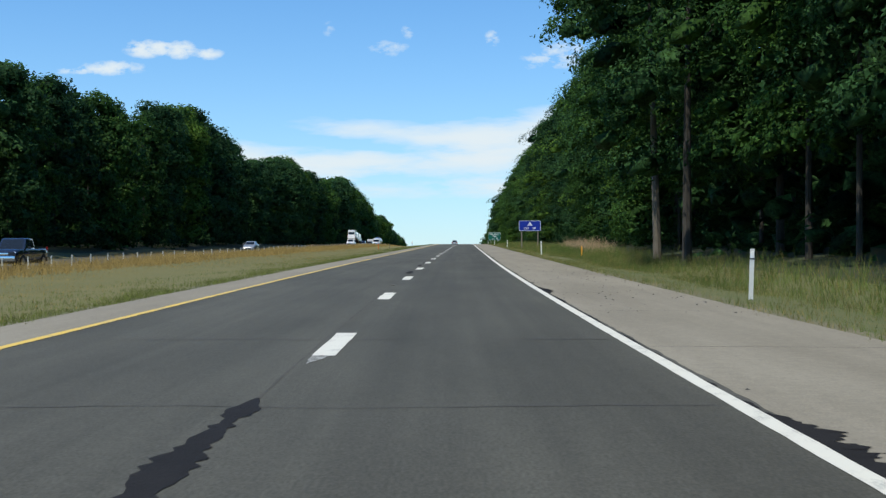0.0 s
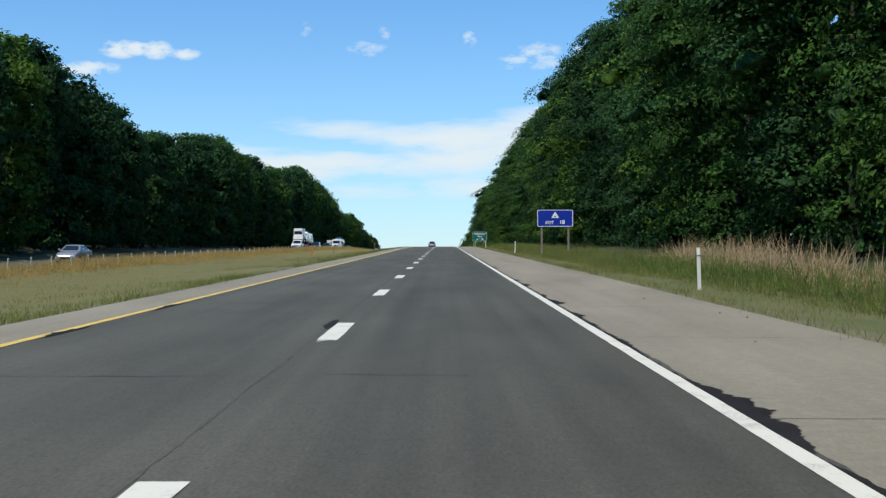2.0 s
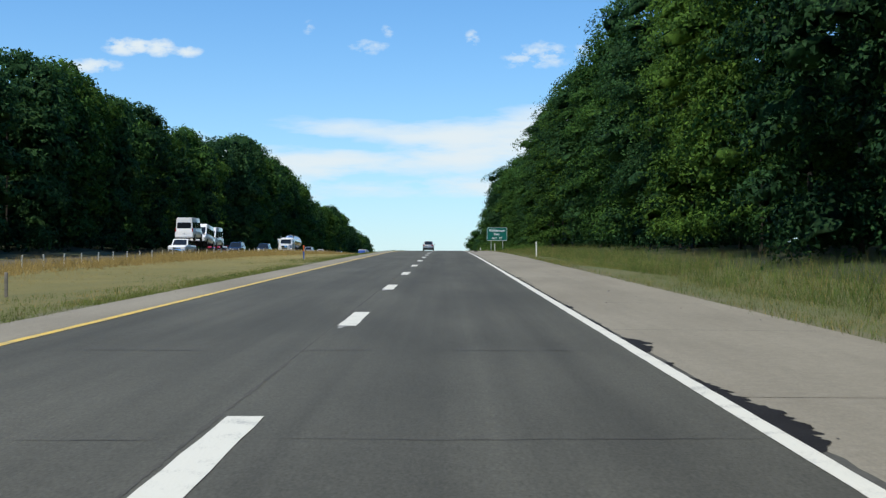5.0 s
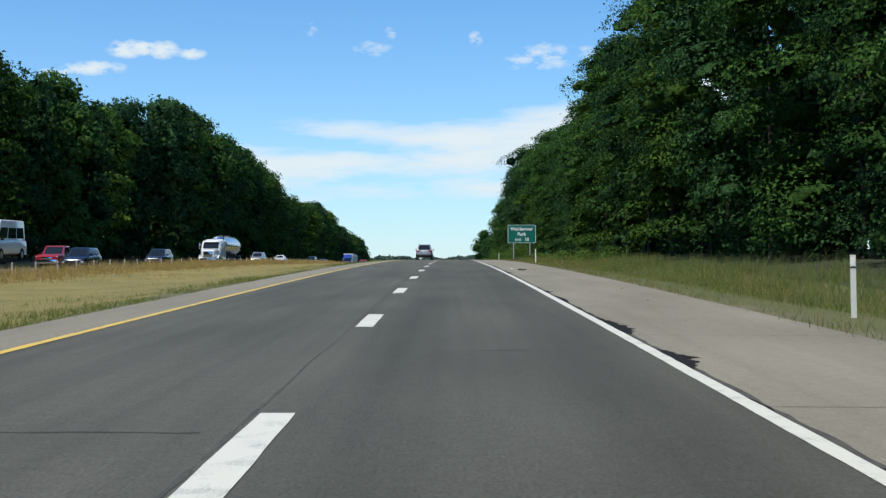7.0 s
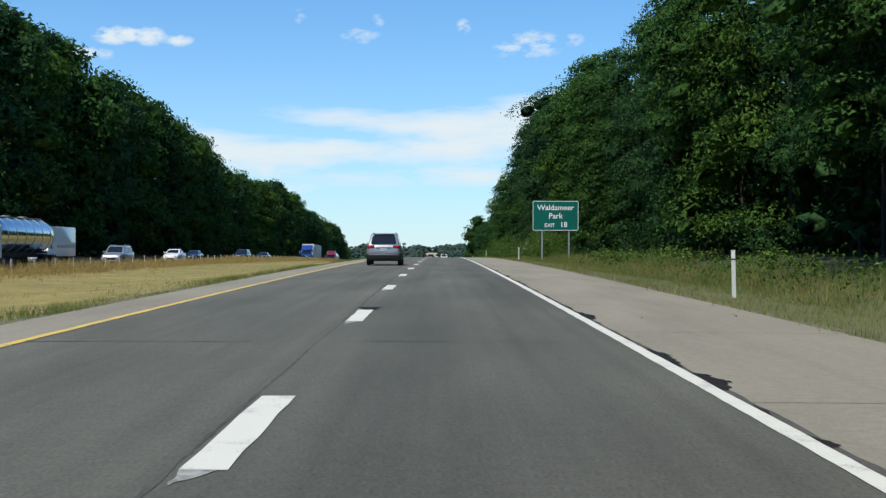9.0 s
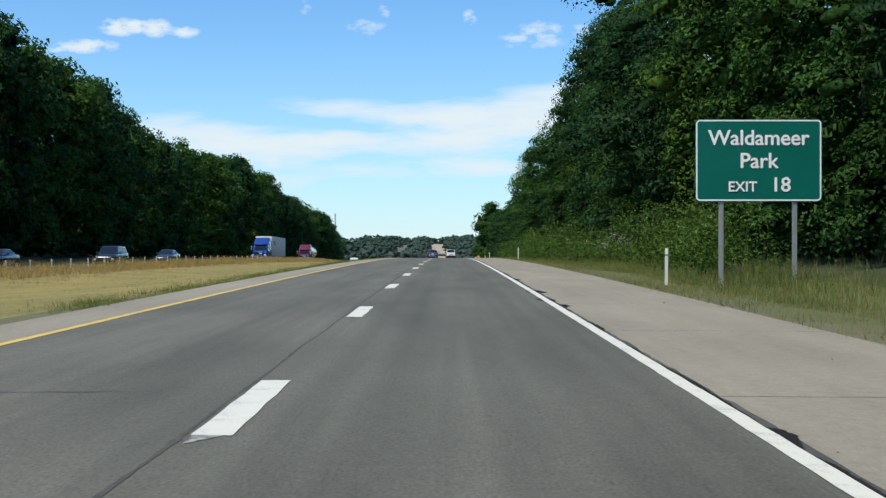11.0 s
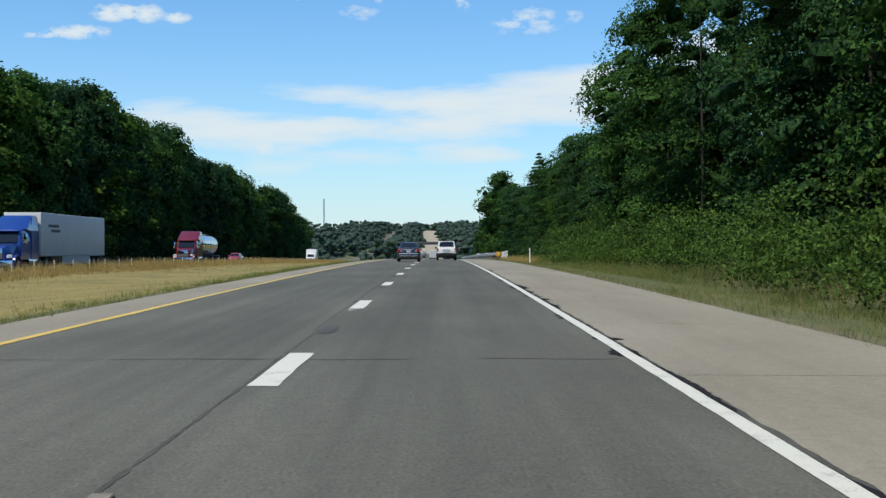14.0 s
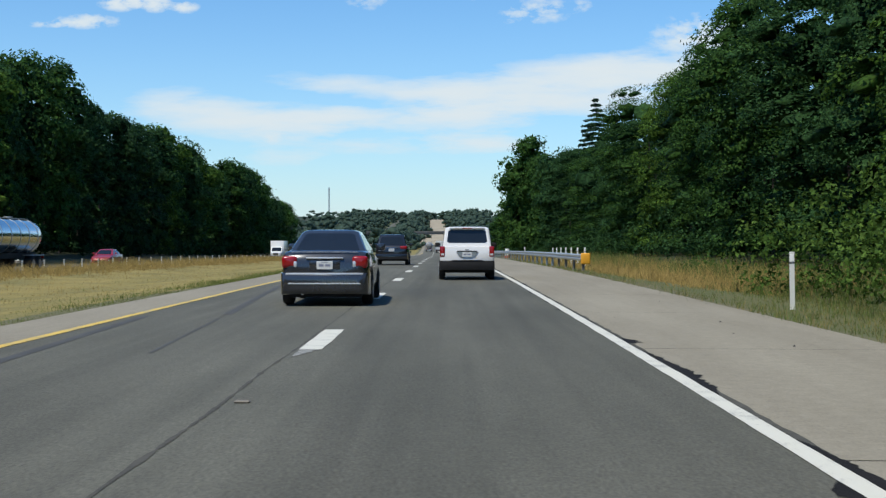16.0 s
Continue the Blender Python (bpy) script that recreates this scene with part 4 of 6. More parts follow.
blades("dry_clearing_grass", "pale straw grass in the clearing by the guardrail", 62, "tan", 5200, 606, 720,
       lambda g, s: (g.uniform(8.2, 14.5, len(s)), 0.2 + 0.4 * g.random(len(s)) + 0.2 * clump(s, s * 0)), 5, 0.016)
blades("reed_bed", "tall grey-brown reed plumes beside the verge", 58, "reed", 650, 98, 146,
       lambda g, s: (12.6 + np.abs(g.normal(0, 1.3, len(s))), g.uniform(1.0, 1.75, len(s)) * np.clip(1 - ((s - 122) / 24) ** 2, 0.3, 1)), 4, 0.014)
blades("reed_leaves", "tall green weeds in front of the reeds", 60, "weed", 1500, 92, 150,
       lambda g, s: (11.2 + np.abs(g.normal(0, 1.3, len(s))), g.uniform(0.6, 1.2, len(s)) * np.clip(1 - ((s - 122) / 30) ** 2, 0.4, 1)), 4, 0.014)
bush_band("flowering_shrubs", "pale blossom sprays on the verge shrubs", 61, "blossom", 16, 468, 500,
          lambda g, s: (11.8 + g.uniform(-0.4, 1.6), g.uniform(0.25, 0.6), g.uniform(0.6, 1.8)), 0.11)
blades("flower_weeds", "pale flowering weeds in the verge", 59, "straw", 300, 330, 420,
       lambda g, s: (10.5 + g.uniform(0, 2.5, len(s)), g.uniform(0.5, 0.95, len(s))), 3, 0.012)


# ---------- cracks and tar on the road ----------
def ragged(name, parent, material, s0, s1, off0, w0, w1, seed, step=0.22, up=0.004, blunt=0.4, stray=0.06):
    """A ragged dark strip from s0 to s1, its width between w0 and w1."""
    g = random.Random(seed)
    n = max(3, int((s1 - s0) / step))
    verts, faces = [], []
    for i in range(n + 1):
        s = s0 + (s1 - s0) * i / n
        end = math.sin(math.pi * min(1, max(0.04, i / n))) ** blunt
        w = (w0 + (w1 - w0) * (0.5 + 0.6 * noise.noise((s * 2.2, seed * 1.7, 0)) + g.uniform(-0.4, 0.4))) * max(0.1, end)
        mid = off0 + stray * noise.noise((s * 0.35, seed, 4.0))
        verts += [at_road(s, mid - w / 2, up), at_road(s, mid + w / 2, up)]
        if i:
            q = 2 * i
            faces.append((q - 2, q - 1, q + 1, q))
    return raw(name, verts, faces, material, parent)


seams = thing("road_seams", "cracks, sealed joints and tar patches on the asphalt", "road seam", kind="structure")
for i in range(22):
    ragged("seam", seams, "seam", -20 + 36 * i, 16.2 + 36 * i, -0.19 + lane_off(36 * i), 0.008, 0.065, 100 + i, 0.12, 0.003, stray=0.03)
for s0, s1, w in ((5.0, 9.9, 0.30), (44.2, 47.6, 0.26), (55.5, 59.5, 0.16), (63.0, 65.0, 0.12), (88.5, 90.5, 0.16)):
    ragged("tar_patch", seams, "tar", s0, s1, -0.2, w * 0.5, w * 1.2, int(s0 * 7), 0.12, 0.0045)


def tar_blob(s0, s1, inner_edge, wide, side, seed, up=0.0045):
    """A tar patch with one straight edge along a painted line and a ragged one towards side."""
    g = random.Random(seed)
    n = max(5, int((s1 - s0) / 0.06))
    peak = g.uniform(0.25, 0.75)
    verts, faces = [], []
    for i in range(n + 1):
        f = i / n
        bulge = (f / peak if f < peak else (1 - f) / (1 - peak)) ** 0.6
        s = s0 + (s1 - s0) * f
        w = 0.012 + wide * bulge * (0.55 + 0.35 * noise.noise((s * 3, seed, 0)) + g.uniform(0, 0.45))
        pair = [at_road(s, inner_edge, up), at_road(s + g.uniform(-0.05, 0.05), inner_edge + side * w, up)]
        verts += pair if side > 0 else pair[::-1]
        if i:
            faces.append((2 * i - 2, 2 * i - 1, 2 * i + 1, 2 * i))
    return raw("joint_tar", verts, faces, "tar", seams)


tagged(strip("edge_joint", -60, 1000, lambda s: edge_off(s) + 0.105, 0.08, 0.003, "seam", step=0.3, ragged=0.022, seed=9), "dark ragged joint between asphalt and concrete shoulder", "road seam", kind="structure")
g = random.Random(77)
s = -10.0
while s < 760:
    l = g.choice((0.5, 0.9, 1.4, 2.2, 4.0))
    tar_blob(s, s + l, edge_off(s) + 0.065, g.choice((0.06, 0.1, 0.16, 0.26)) * (0.7 + 0.25 * min(l, 2)), 1, int(s * 3))
    if s > 420 and g.random() < 0.55:
        tar_blob(s + 0.2, s + 0.3 + l * 0.6, edge_off(s) - 0.065, g.choice((0.06, 0.1, 0.16)), -1, int(s * 3) + 1)
    s += l + g.choice((0.15, 0.4, 0.9, 2.2))
for s0, l, w in ((68.8, 1.0, 0.24), (75.0, 2.6, 0.26), (79.0, 2.2, 0.2), (83.0, 2.0, 0.2), (87.0, 2.0, 0.2), (93.0, 2.5, 0.2)):
    tar_blob(s0, s0 + l, -3.72, w, -1, int(s0), 0.008)


def cross_crack(s, a, b, wide, seed):
    """A crack or sealed joint across the lanes, from offset a to b."""
    g = random.Random(seed)
    n = 44
    verts, faces = [], []
    for i in range(n + 1):
        o = a + (b - a) * i / n
        d = 0.12 * noise.noise((o * 0.8, s, 1)) + 0.05 * noise.noise((o * 3.1, s, 2)) + 0.015 * o
        w = g.uniform(0.4, 1.0) * wide * min(1.3, max(0.12, 0.75 + 1.6 * noise.noise((o * 0.9, s, 5))))
        verts += [at_road(s + d - w, o, 0.003), at_road(s + d + w, o, 0.003)]
        if i:
            q = 2 * i
            faces.append((q - 2, q, q + 1, q - 1))
    raw("cross_crack", verts, faces, "crack", seams)


s = 3.3
while s < 700:
    kind = g.random()
    a, b = (-3.9, 3.45) if kind < 0.45 else (-3.7, -0.4) if kind < 0.65 else (0.2, 3.4) if kind < 0.85 else (0, 0)
    if b > a:
        cross_crack(s, a, b, g.uniform(0.012, 0.03), int(s * 10))
    s += 6.1 * g.choice((1, 1, 2))
cross_crack(92.6, -3.8, -0.3, 0.06, 1)
cross_crack(95.5, -3.8, -0.3, 0.06, 2)
for s, o, l, w in ((61.5, 0.02, 0.45, 0.3), (297.9, 0.0, 0.25, 0.4), (345.6, 0.05, 0.9, 0.5), (456.5, 0.1, 0.4, 0.26), (494.0, 0.05, 0.28, 0.18), (495.8, 0.08, 0.4, 0.26),
                   (519.3, -0.07, 1.3, 0.3), (536.1, -0.16, 0.5, 0.35), (538.6, 1.5, 1.2, 0.1), (459.5, -0.2, 0.16, 0.22)):
    ragged("pothole_patch", seams, "skid" if s > 440 else "tar", s, s + l, o, w * 0.45, w * 1.1, int(s), 0.03, 0.0075, 0.1)
for s0, o0, s1, o1, w in ((593, -2.3, 606.5, -3.26, 0.16), (584, -3.2, 592.5, -3.6, 0.16), (586, -1.9, 592, -2.25, 0.05)):
    n = 10
    verts, faces = [], []
    for i in range(n + 1):
        f = i / n
        verts += [at_road(s0 + (s1 - s0) * f, o0 + (o1 - o0) * f - w / 2, 0.0035), at_road(s0 + (s1 - s0) * f, o0 + (o1 - o0) * f + w / 2, 0.0035)]
        if i:
            faces.append((2 * i - 2, 2 * i - 1, 2 * i + 1, 2 * i))
    raw("skid_mark", verts, faces, "skid", seams)
for k in range(0, 48, 1):
    if k % 3 == 1:
        s = 16.6 + DASH * k + 4.5
        ob = part("lane_marker", box(-0.1, 0.02, -0.05, 0.05, 0, 0.012, 0.006, 1), "wood_post", seams, m=road_pose(s, -0.12, 0.004))


# ---------- posts, barrier, signs ----------
def delineator():
    ob = thing("delineator_post", "slim white plastic delineator post in the verge grass", "delineator", "verge delineators")
    part("post", loft([[(-0.05, -0.015, z), (0.05, -0.015, z), (0.05, 0.0, z), (0.02, 0.022, z), (-0.02, 0.022, z), (-0.05, 0.0, z)] for z in (-0.35, 0.4, 1.1)]), "white_post", ob)
    part("reflector", box(-0.035, 0.035, -0.022, -0.0145, 0.9, 1.05, 0.004, 1), "sign_white", ob)
    part("collar", box(-0.053, 0.053, -0.02, 0.025, 0.86, 0.885, 0.003, 1), "trim", ob)
    return ob


first = delineator()
for i, s in enumerate((27.5, 104.4, 190.5, 273.1, 353.2, 434.4, 516.2, 597.1, 679.0)):
    o = 8.17 if i == 0 else 8.5
    m = road_pose(s, o, float(ground_up(s, o)) + 0.06) @ pose(0, 0, 0, random.Random(i).uniform(-2, 2), random.Random(i).uniform(-2, 2), 0)
    if i == 0:
        first.matrix_basis = m
    else:
        copy_thing(first, m)


def marker_post(name, label, s, off, high, low_mat, top_mat):
    ob = thing(name, label, "marker post", m=road_pose(s, off, float(ground_up(s, off))))
    part("post", box(-0.05, 0.05, -0.02, 0.02, -0.3, high * 0.55, 0.008, 1), low_mat, ob)
    part("cap", box(-0.052, 0.052, -0.022, 0.022, high * 0.55 + 0.003, high, 0.012, 2), top_mat, ob)


marker_post("utility_marker", "orange plastic utility marker post in the median grass", 197.5, -12.2, 0.95, "orange", "orange")
marker_post("survey_stake", "thin weathered wooden stake in the median grass", 214, -11.4, 0.75, "wood_post", "wood_post")
marker_post("utility_marker", "orange and blue utility marker post in the median grass", 279, -10.3, 1.1, "blue_plastic", "orange")
marker_post("utility_marker", "yellow marker post in the tall verge grass", 95.5, 11.1, 1.0, "amber", "amber")

barrier = thing("cable_barrier", "steel cable barrier with many thin pale posts along the median", "cable barrier")
post_mesh = None
for i in range(232):
    s = 58 + 3.9 * i
    m = road_pose(s, -23.2, -0.56) @ pose(0, 0, 0, random.Random(i).uniform(-2, 2), random.Random(i + 5).uniform(-2.5, 2.5), 0)
    if post_mesh is None:
        ob = part("post", box(-0.045, 0.045, -0.03, 0.03, -0.3, 0.80, 0.01, 1), "pale_post", barrier, m=m)
        post_mesh = ob.data
    else:
        ob = new("post", post_mesh)
        ob.parent = barrier
        ob.matrix_basis = m
for z in (0.05, 0.14, 0.23):
    rows = [at_road(s, -23.2, z - 0.04) for s in np.arange(56, 962, 6.0)]
    ring = [(0.007 * math.cos(a), 0.007 * math.sin(a)) for a in (0.5, 2.1, 3.7, 5.3)]
    part("cable", loft([[(x + c, y, zz + d) for c, d in ring] for x, y, zz in rows]), "trim", barrier)


def lettering(text, size, x, z, parent, material="sign_white", bold=0.0, y=-0.028):
    """Flat letters, centred at x, their foot at z."""
    cu = bpy.data.curves.new("lettering", "FONT")
    cu.body, cu.size, cu.align_x, cu.extrude, cu.offset = text, size, "CENTER", 0.003, 0.0
    tmp = new("lettering", cu)
    me = bpy.data.meshes.new_from_object(tmp.evaluated_get(bpy.context.evaluated_depsgraph_get()))
    bpy.data.objects.remove(tmp)
    bpy.data.curves.remove(cu)
    b = bmesh.new()
    for dx, dz in ((0, 0), (bold, 0), (-bold, 0), (0, bold), (0, -bold)):
        b2 = bmesh.new()
        b2.from_mesh(me)
        bmesh.ops.translate(b2, vec=(dx, dz, 0.0004 * (dx + 2 * dz) / max(bold, 1e-6)), verts=b2.verts[:])
        join(b, b2)
    b.to_mesh(me)
    b.free()
    me.materials.clear()
    me.materials.append(M[material])
    ob = new("lettering", me)
    ob.parent = parent
    ob.matrix_basis = pose(x, y, z, 90, 0, 0)
    return ob


def rounded(w, h, r, y0, y1, hole=0.0):
    """An upright plate w by h with round corners, its foot at z = 0; hole: the rim's width, for a border."""
    def ring(w_, h_, r_, dz):
        return [(sx * (w_ / 2 - r_) + r_ * math.cos(a), dz + h_ / 2 + sz * (h_ / 2 - r_) + r_ * math.sin(a))
                for sx, sz, a0 in ((1, 1, 0), (-1, 1, 90), (-1, -1, 180), (1, -1, 270)) for a in [radians(a0 + 15 * k) for k in range(7)]]
    outer = ring(w, h, r, 0)
    if not hole:
        return loft([[(x, y, z) for x, z in outer] for y in (y0, y1)])
    inner_ = ring(w - 2 * hole, h - 2 * hole, max(0.02, r - hole), hole)
    b = bmesh.new()
    rings = [[b.verts.new((x, y, z)) for x, z in rr] for rr, y in ((outer, y0), (inner_, y0), (inner_, y1), (outer, y1))]
    k = len(outer)
    for q in range(4):
        r0, r1 = rings[q], rings[(q + 1) % 4]
        for i in range(k):
            b.faces.new((r0[i], r0[(i + 1) % k], r1[(i + 1) % k], r1[i]))
    bmesh.ops.recalc_face_normals(b, faces=b.faces[:])
    return b


def road_sign(name, label, s, off, w, h, foot, face, posts, post_mat, post_w):
    sign = thing(name, label, "road sign", m=road_pose(s, off, 0.0))
    sign.rotation_euler[0] = 0
    plate = part("panel", rounded(w, h, 0.16, -0.012, 0.02), face, sign)
    plate.location[2] = foot
    rim = part("border", rounded(w - 0.05, h - 0.05, 0.14, -0.018, -0.013, 0.05), "sign_white", sign)
    rim.location[2] = foot + 0.025
    for x in posts:
        part("post", box(x - post_w / 2, x + post_w / 2, 0.025, 0.025 + post_w, -1.2, foot + h * 0.9, 0.012, 1), post_mat, sign)
    return sign


blue = road_sign("camping_sign", "blue freeway service sign with tent symbol on two wooden posts", 180.0, 11.5, 3.25, 1.55, 2.35, "sign_blue", (-1.2, 1.2), "wood_post", 0.17)
lettering("EXIT", 0.36, -0.5, 2.35 + 0.27, blue, bold=0.008)
lettering("18", 0.50, 0.62, 2.35 + 0.27, blue, bold=0.012)
tent = bmesh.new()
for pts in (((-0.36, 0.80), (-0.28, 0.80), (0.05, 1.34), (0.0, 1.40), (-0.04, 1.34)), ((0.36, 0.80), (0.28, 0.80), (-0.05, 1.34), (0.0, 1.40), (0.04, 1.34)),
            ((-0.24, 0.86), (-0.1, 0.86), (0.0, 1.06), (0.0, 1.25)), ((0.24, 0.86), (0.1, 0.86), (0.0, 1.06), (0.0, 1.25)), ((-0.36, 0.80), (0.36, 0.80), (0.34, 0.86), (-0.34, 0.86))):
    join(tent, panel([(x, -0.013 - 0.001 * i, z + 2.35) for i, (x, z) in enumerate(pts[:1])] + [(x, -0.013, z + 2.35) for x, z in pts[1:]], 0.008, (0, -1, 0)))
part("tent_symbol", tent, "sign_white", blue, "white tent symbol")

green = road_sign("guide_sign", "green freeway guide sign with white lettering on two steel posts", 437.0, 12.1, 4.3, 2.8, 2.6, "sign_green", (-1.25, 1.25), "galv", 0.15)
lettering("Waldameer", 0.72, 0, 2.6 + 1.93, green, bold=0.014)
lettering("Park", 0.72, 0, 2.6 + 1.15, green, bold=0.014)
lettering("EXIT", 0.48, -0.55, 2.6 + 0.35, green, bold=0.01)
lettering("18", 0.68, 0.75, 2.6 + 0.35, green, bold=0.014)

# guardrail with its end marker
rail = thing("guardrail", "galvanised steel guardrail on posts beside the shoulder", "guardrail")
WBEAM = ((0.0, 0.40), (-0.05, 0.44), (-0.05, 0.50), (0.0, 0.545), (-0.05, 0.59), (-0.05, 0.65), (0.0, 0.70), (0.02, 0.70), (0.02, 0.40))
secs = []
for s in list(np.arange(625, 780, 4.0)):
    x, y, z = at_road(s, 0)
    h = float(np.interp(s, _s, _h))
    flare = 7.4
    secs.append([at_road(s, flare + o, u + 0.03) for o, u in WBEAM])
part("beam", loft(secs), "galv", rail)
for s in np.arange(626, 780, 3.8):
    part("post", box(-0.06, 0.06, -0.06, 0.06, -0.5, 0.68, 0.01, 1), "wood_post" if s < 640 else "galv", rail, m=road_pose(s, 7.51, 0.03))
part("end_terminal", box(-0.2, 0.2, -0.1, 0.12, 0.28, 0.76, 0.05, 3), "amber", rail, "amber end terminal", m=road_pose(624.6, 7.45, 0.02))
for i in range(7):
    s = 640 + 5.5 * i
    ob = copy_thing(first, road_pose(s, 9.2 + 0.2 * i, -0.1))
    tagged(ob, "slim white marker post behind the guardrail", group="posts behind the guardrail")
barrel = thing("traffic_drum", "orange and white traffic drum beside the far shoulder", "traffic drum", m=road_pose(700, 8.1, -0.02))
for i in range(4):
    part("band", rod(0.27 - 0.012 * i, (0, 0, 0.02 + 0.24 * i), (0, 0, 0.255 + 0.24 * i), 18, 0.262 - 0.012 * i), "orange" if i % 2 == 0 else "sign_white", barrel)

# overpass far ahead
over = thing("overpass", "low concrete road bridge crossing far down the valley", "bridge", kind="structure", m=road_pose(1150, 0, 0))
over.rotation_euler[0] = 0
part("deck", box(-32, 40, -5, 5, 5.5, 6.4, 0.1, 1), "shaded_concrete", over)
part("parapet", box(-32, 40, -5.2, -4.9, 6.4, 7.0), "shaded_concrete", over)
part("parapet", box(-32, 40, 4.9, 5.2, 6.4, 7.0), "shaded_concrete", over)
for x in (-14, 16):
    part("pier", box(x - 0.6, x + 0.6, -4, 4, -1, 5.5, 0.1, 1), "shaded_concrete", over)

# bare earth of a roadwork on the far hill
work = sheet("dirt_strip", list(np.arange(1165, 1860, 20.0)), (-13, -8, -3, 2, 6.5, 9), (0.02, 0.06, 0.05, 0.05, 0.06, 0.0), "dirt")
tagged(work, "pale bare earth of a roadwork on the far hill", "ground", kind="structure")

# radio mast on the skyline
x, y, z = at_road(449.5, 1.56)
mast = thing("radio_mast", "tall thin lattice radio mast on the far skyline", "radio mast", m=pose(x - 272, y + 3000, z - 15.7))
for a in range(3):
    part("leg", rod(0.7, (1.6 * math.cos(2.1 * a), 1.6 * math.sin(2.1 * a), 0), (1.2 * math.cos(2.1 * a), 1.2 * math.sin(2.1 * a), 100), 6), "galv", mast)
for k in range(16):
    part("brace", rod(0.25, (1.6, 0, 6 * k + 2), (-0.8, 1.3, 6 * k + 6), 5), "galv", mast)

# chips of tar and gravel strewn on the shoulder
g = random.Random(91)
verts, faces = [], []
for _ in range(420):
    s = g.choice((g.uniform(5, 600), g.uniform(452, 480), g.uniform(20, 60)))
    o, r = g.uniform(3.85, 6.9), g.choice((0.004, 0.006, 0.009, 0.016))
    k = len(verts)
    for q in range(5):
        a = 1.257 * q + g.uniform(-0.4, 0.4)
        verts.append(at_road(s + 1.4 * r * math.sin(a), o + 1.6 * r * math.cos(a), 0.002 - 0.006 * (o - 3.74)))
    verts.append(at_road(s, o, 0.004 + 0.5 * r))
    faces += [(k + q, k + (q + 1) % 5, k + 5) for q in range(5)]
tagged(raw("tar_chips", verts, faces, "crack"), "small dark chips of tar and gravel on the shoulder", "debris", kind="stuff")

# scraps on the shoulder
scrap = thing("tyre_scrap", "torn black tyre scrap lying on the concrete shoulder", "debris", m=road_pose(308.5, 4.7, -0.004))
part("tread", loft([[(-0.2, y, 0.0), (0.2, y + 0.02, 0.0), (0.19, y + 0.01, h), (-0.19, y, h * 1.3)] for y, h in ((-0.06, 0.012), (-0.02, 0.05), (0.03, 0.055), (0.07, 0.012))]), "tyre", scrap)
scrap = thing("paper_scrap", "small crumpled white paper scrap on the shoulder", "debris", m=road_pose(312.5, 4.4, -0.004))
part("sheet", loft([[(-0.06, y, 0.0), (0.06, y, 0.0), (0.05, y, h), (-0.03, y, h * 0.6)] for y, h in ((-0.05, 0.01), (0.0, 0.04), (0.05, 0.015))]), "white_post", scrap)


# ---------- vehicles ----------
def quad_panel(a, b, c, d, u0, u1, v0, v1, thick=0.006):
    """A thin plate on the quad a b c d (a, b its foot), between these shares across and up, set 3 mm proud of it."""
    a, b, c, d = (Vector(p) for p in (a, b, c, d))

    def spot(u, v):
        return (a.lerp(b, u)).lerp(d.lerp(c, u), v)

    nor = (b - a).cross(d - a).normalized()
    cut = 0.06
    us = (u1 - u0) * cut
    vs = (v1 - v0) * cut * 1.6
    pts = [spot(u, v) + nor * 0.003 for u, v in ((u0 + us, v0), (u1 - us, v0), (u1, v0 + vs), (u1, v1 - vs), (u1 - us, v1), (u0 + us, v1), (u0, v1 - vs), (u0, v0 + vs))]
    return panel(pts, thick, nor)


def wheel(parent, x, y, r, wide, rim="rim"):
    """A tyre with its rim; x is the outer face."""
    side = 1 if x > 0 else -1
    prof = ((r * 0.62, 0), (r * 0.9, 0.0), (r * 0.98, 0.03), (r, 0.06), (r, wide - 0.06), (r * 0.98, wide - 0.03), (r * 0.9, wide), (r * 0.62, wide))
    n = 18
    b = loft([[(side * (-w), q * math.cos(2 * math.pi * k / n), q * math.sin(2 * math.pi * k / n)) for k in range(n)] for q, w in prof])
    tyre = part("wheel", b, "tyre", parent, m=pose(x, y, r))
    disc = loft([[(side * (-w), q * math.cos(2 * math.pi * k / n), q * math.sin(2 * math.pi * k / n)) for k in range(n)] for q, w in ((r * 0.61, -0.002), (r * 0.56, 0.012), (r * 0.5, 0.03), (r * 0.2, 0.035), (r * 0.12, 0.0))])
    for k in range(5):
        a = 2 * math.pi * k / 5
        join(disc, rod(r * 0.07, (side * -0.015, r * 0.14 * math.cos(a), r * 0.14 * math.sin(a)), (side * -0.008, r * 0.56 * math.cos(a), r * 0.56 * math.sin(a)), 6))
    part("rim", disc, rim, tyre)
    return tyre


def plate_with_bars(parent, y, z, face):
    """A licence plate whose writing is plain bars. face: -1 looks backward, 1 forward."""
    p = part("licence_plate", box(-0.155, 0.155, min(y, y + face * 0.012), max(y, y + face * 0.012), z - 0.077, z + 0.077, 0.004, 1), "plate", parent)
    y2 = y + face * 0.013
    for x0, x1, z0, z1 in ((-0.11, -0.02, -0.022, 0.022), (0.01, 0.11, -0.022, 0.022), (-0.06, 0.06, 0.048, 0.06)):
        part("bar", box(x0, x1, min(y2, y2 + face * 0.002), max(y2, y2 + face * 0.002), z + z0, z + z1), "plate_ink", p)


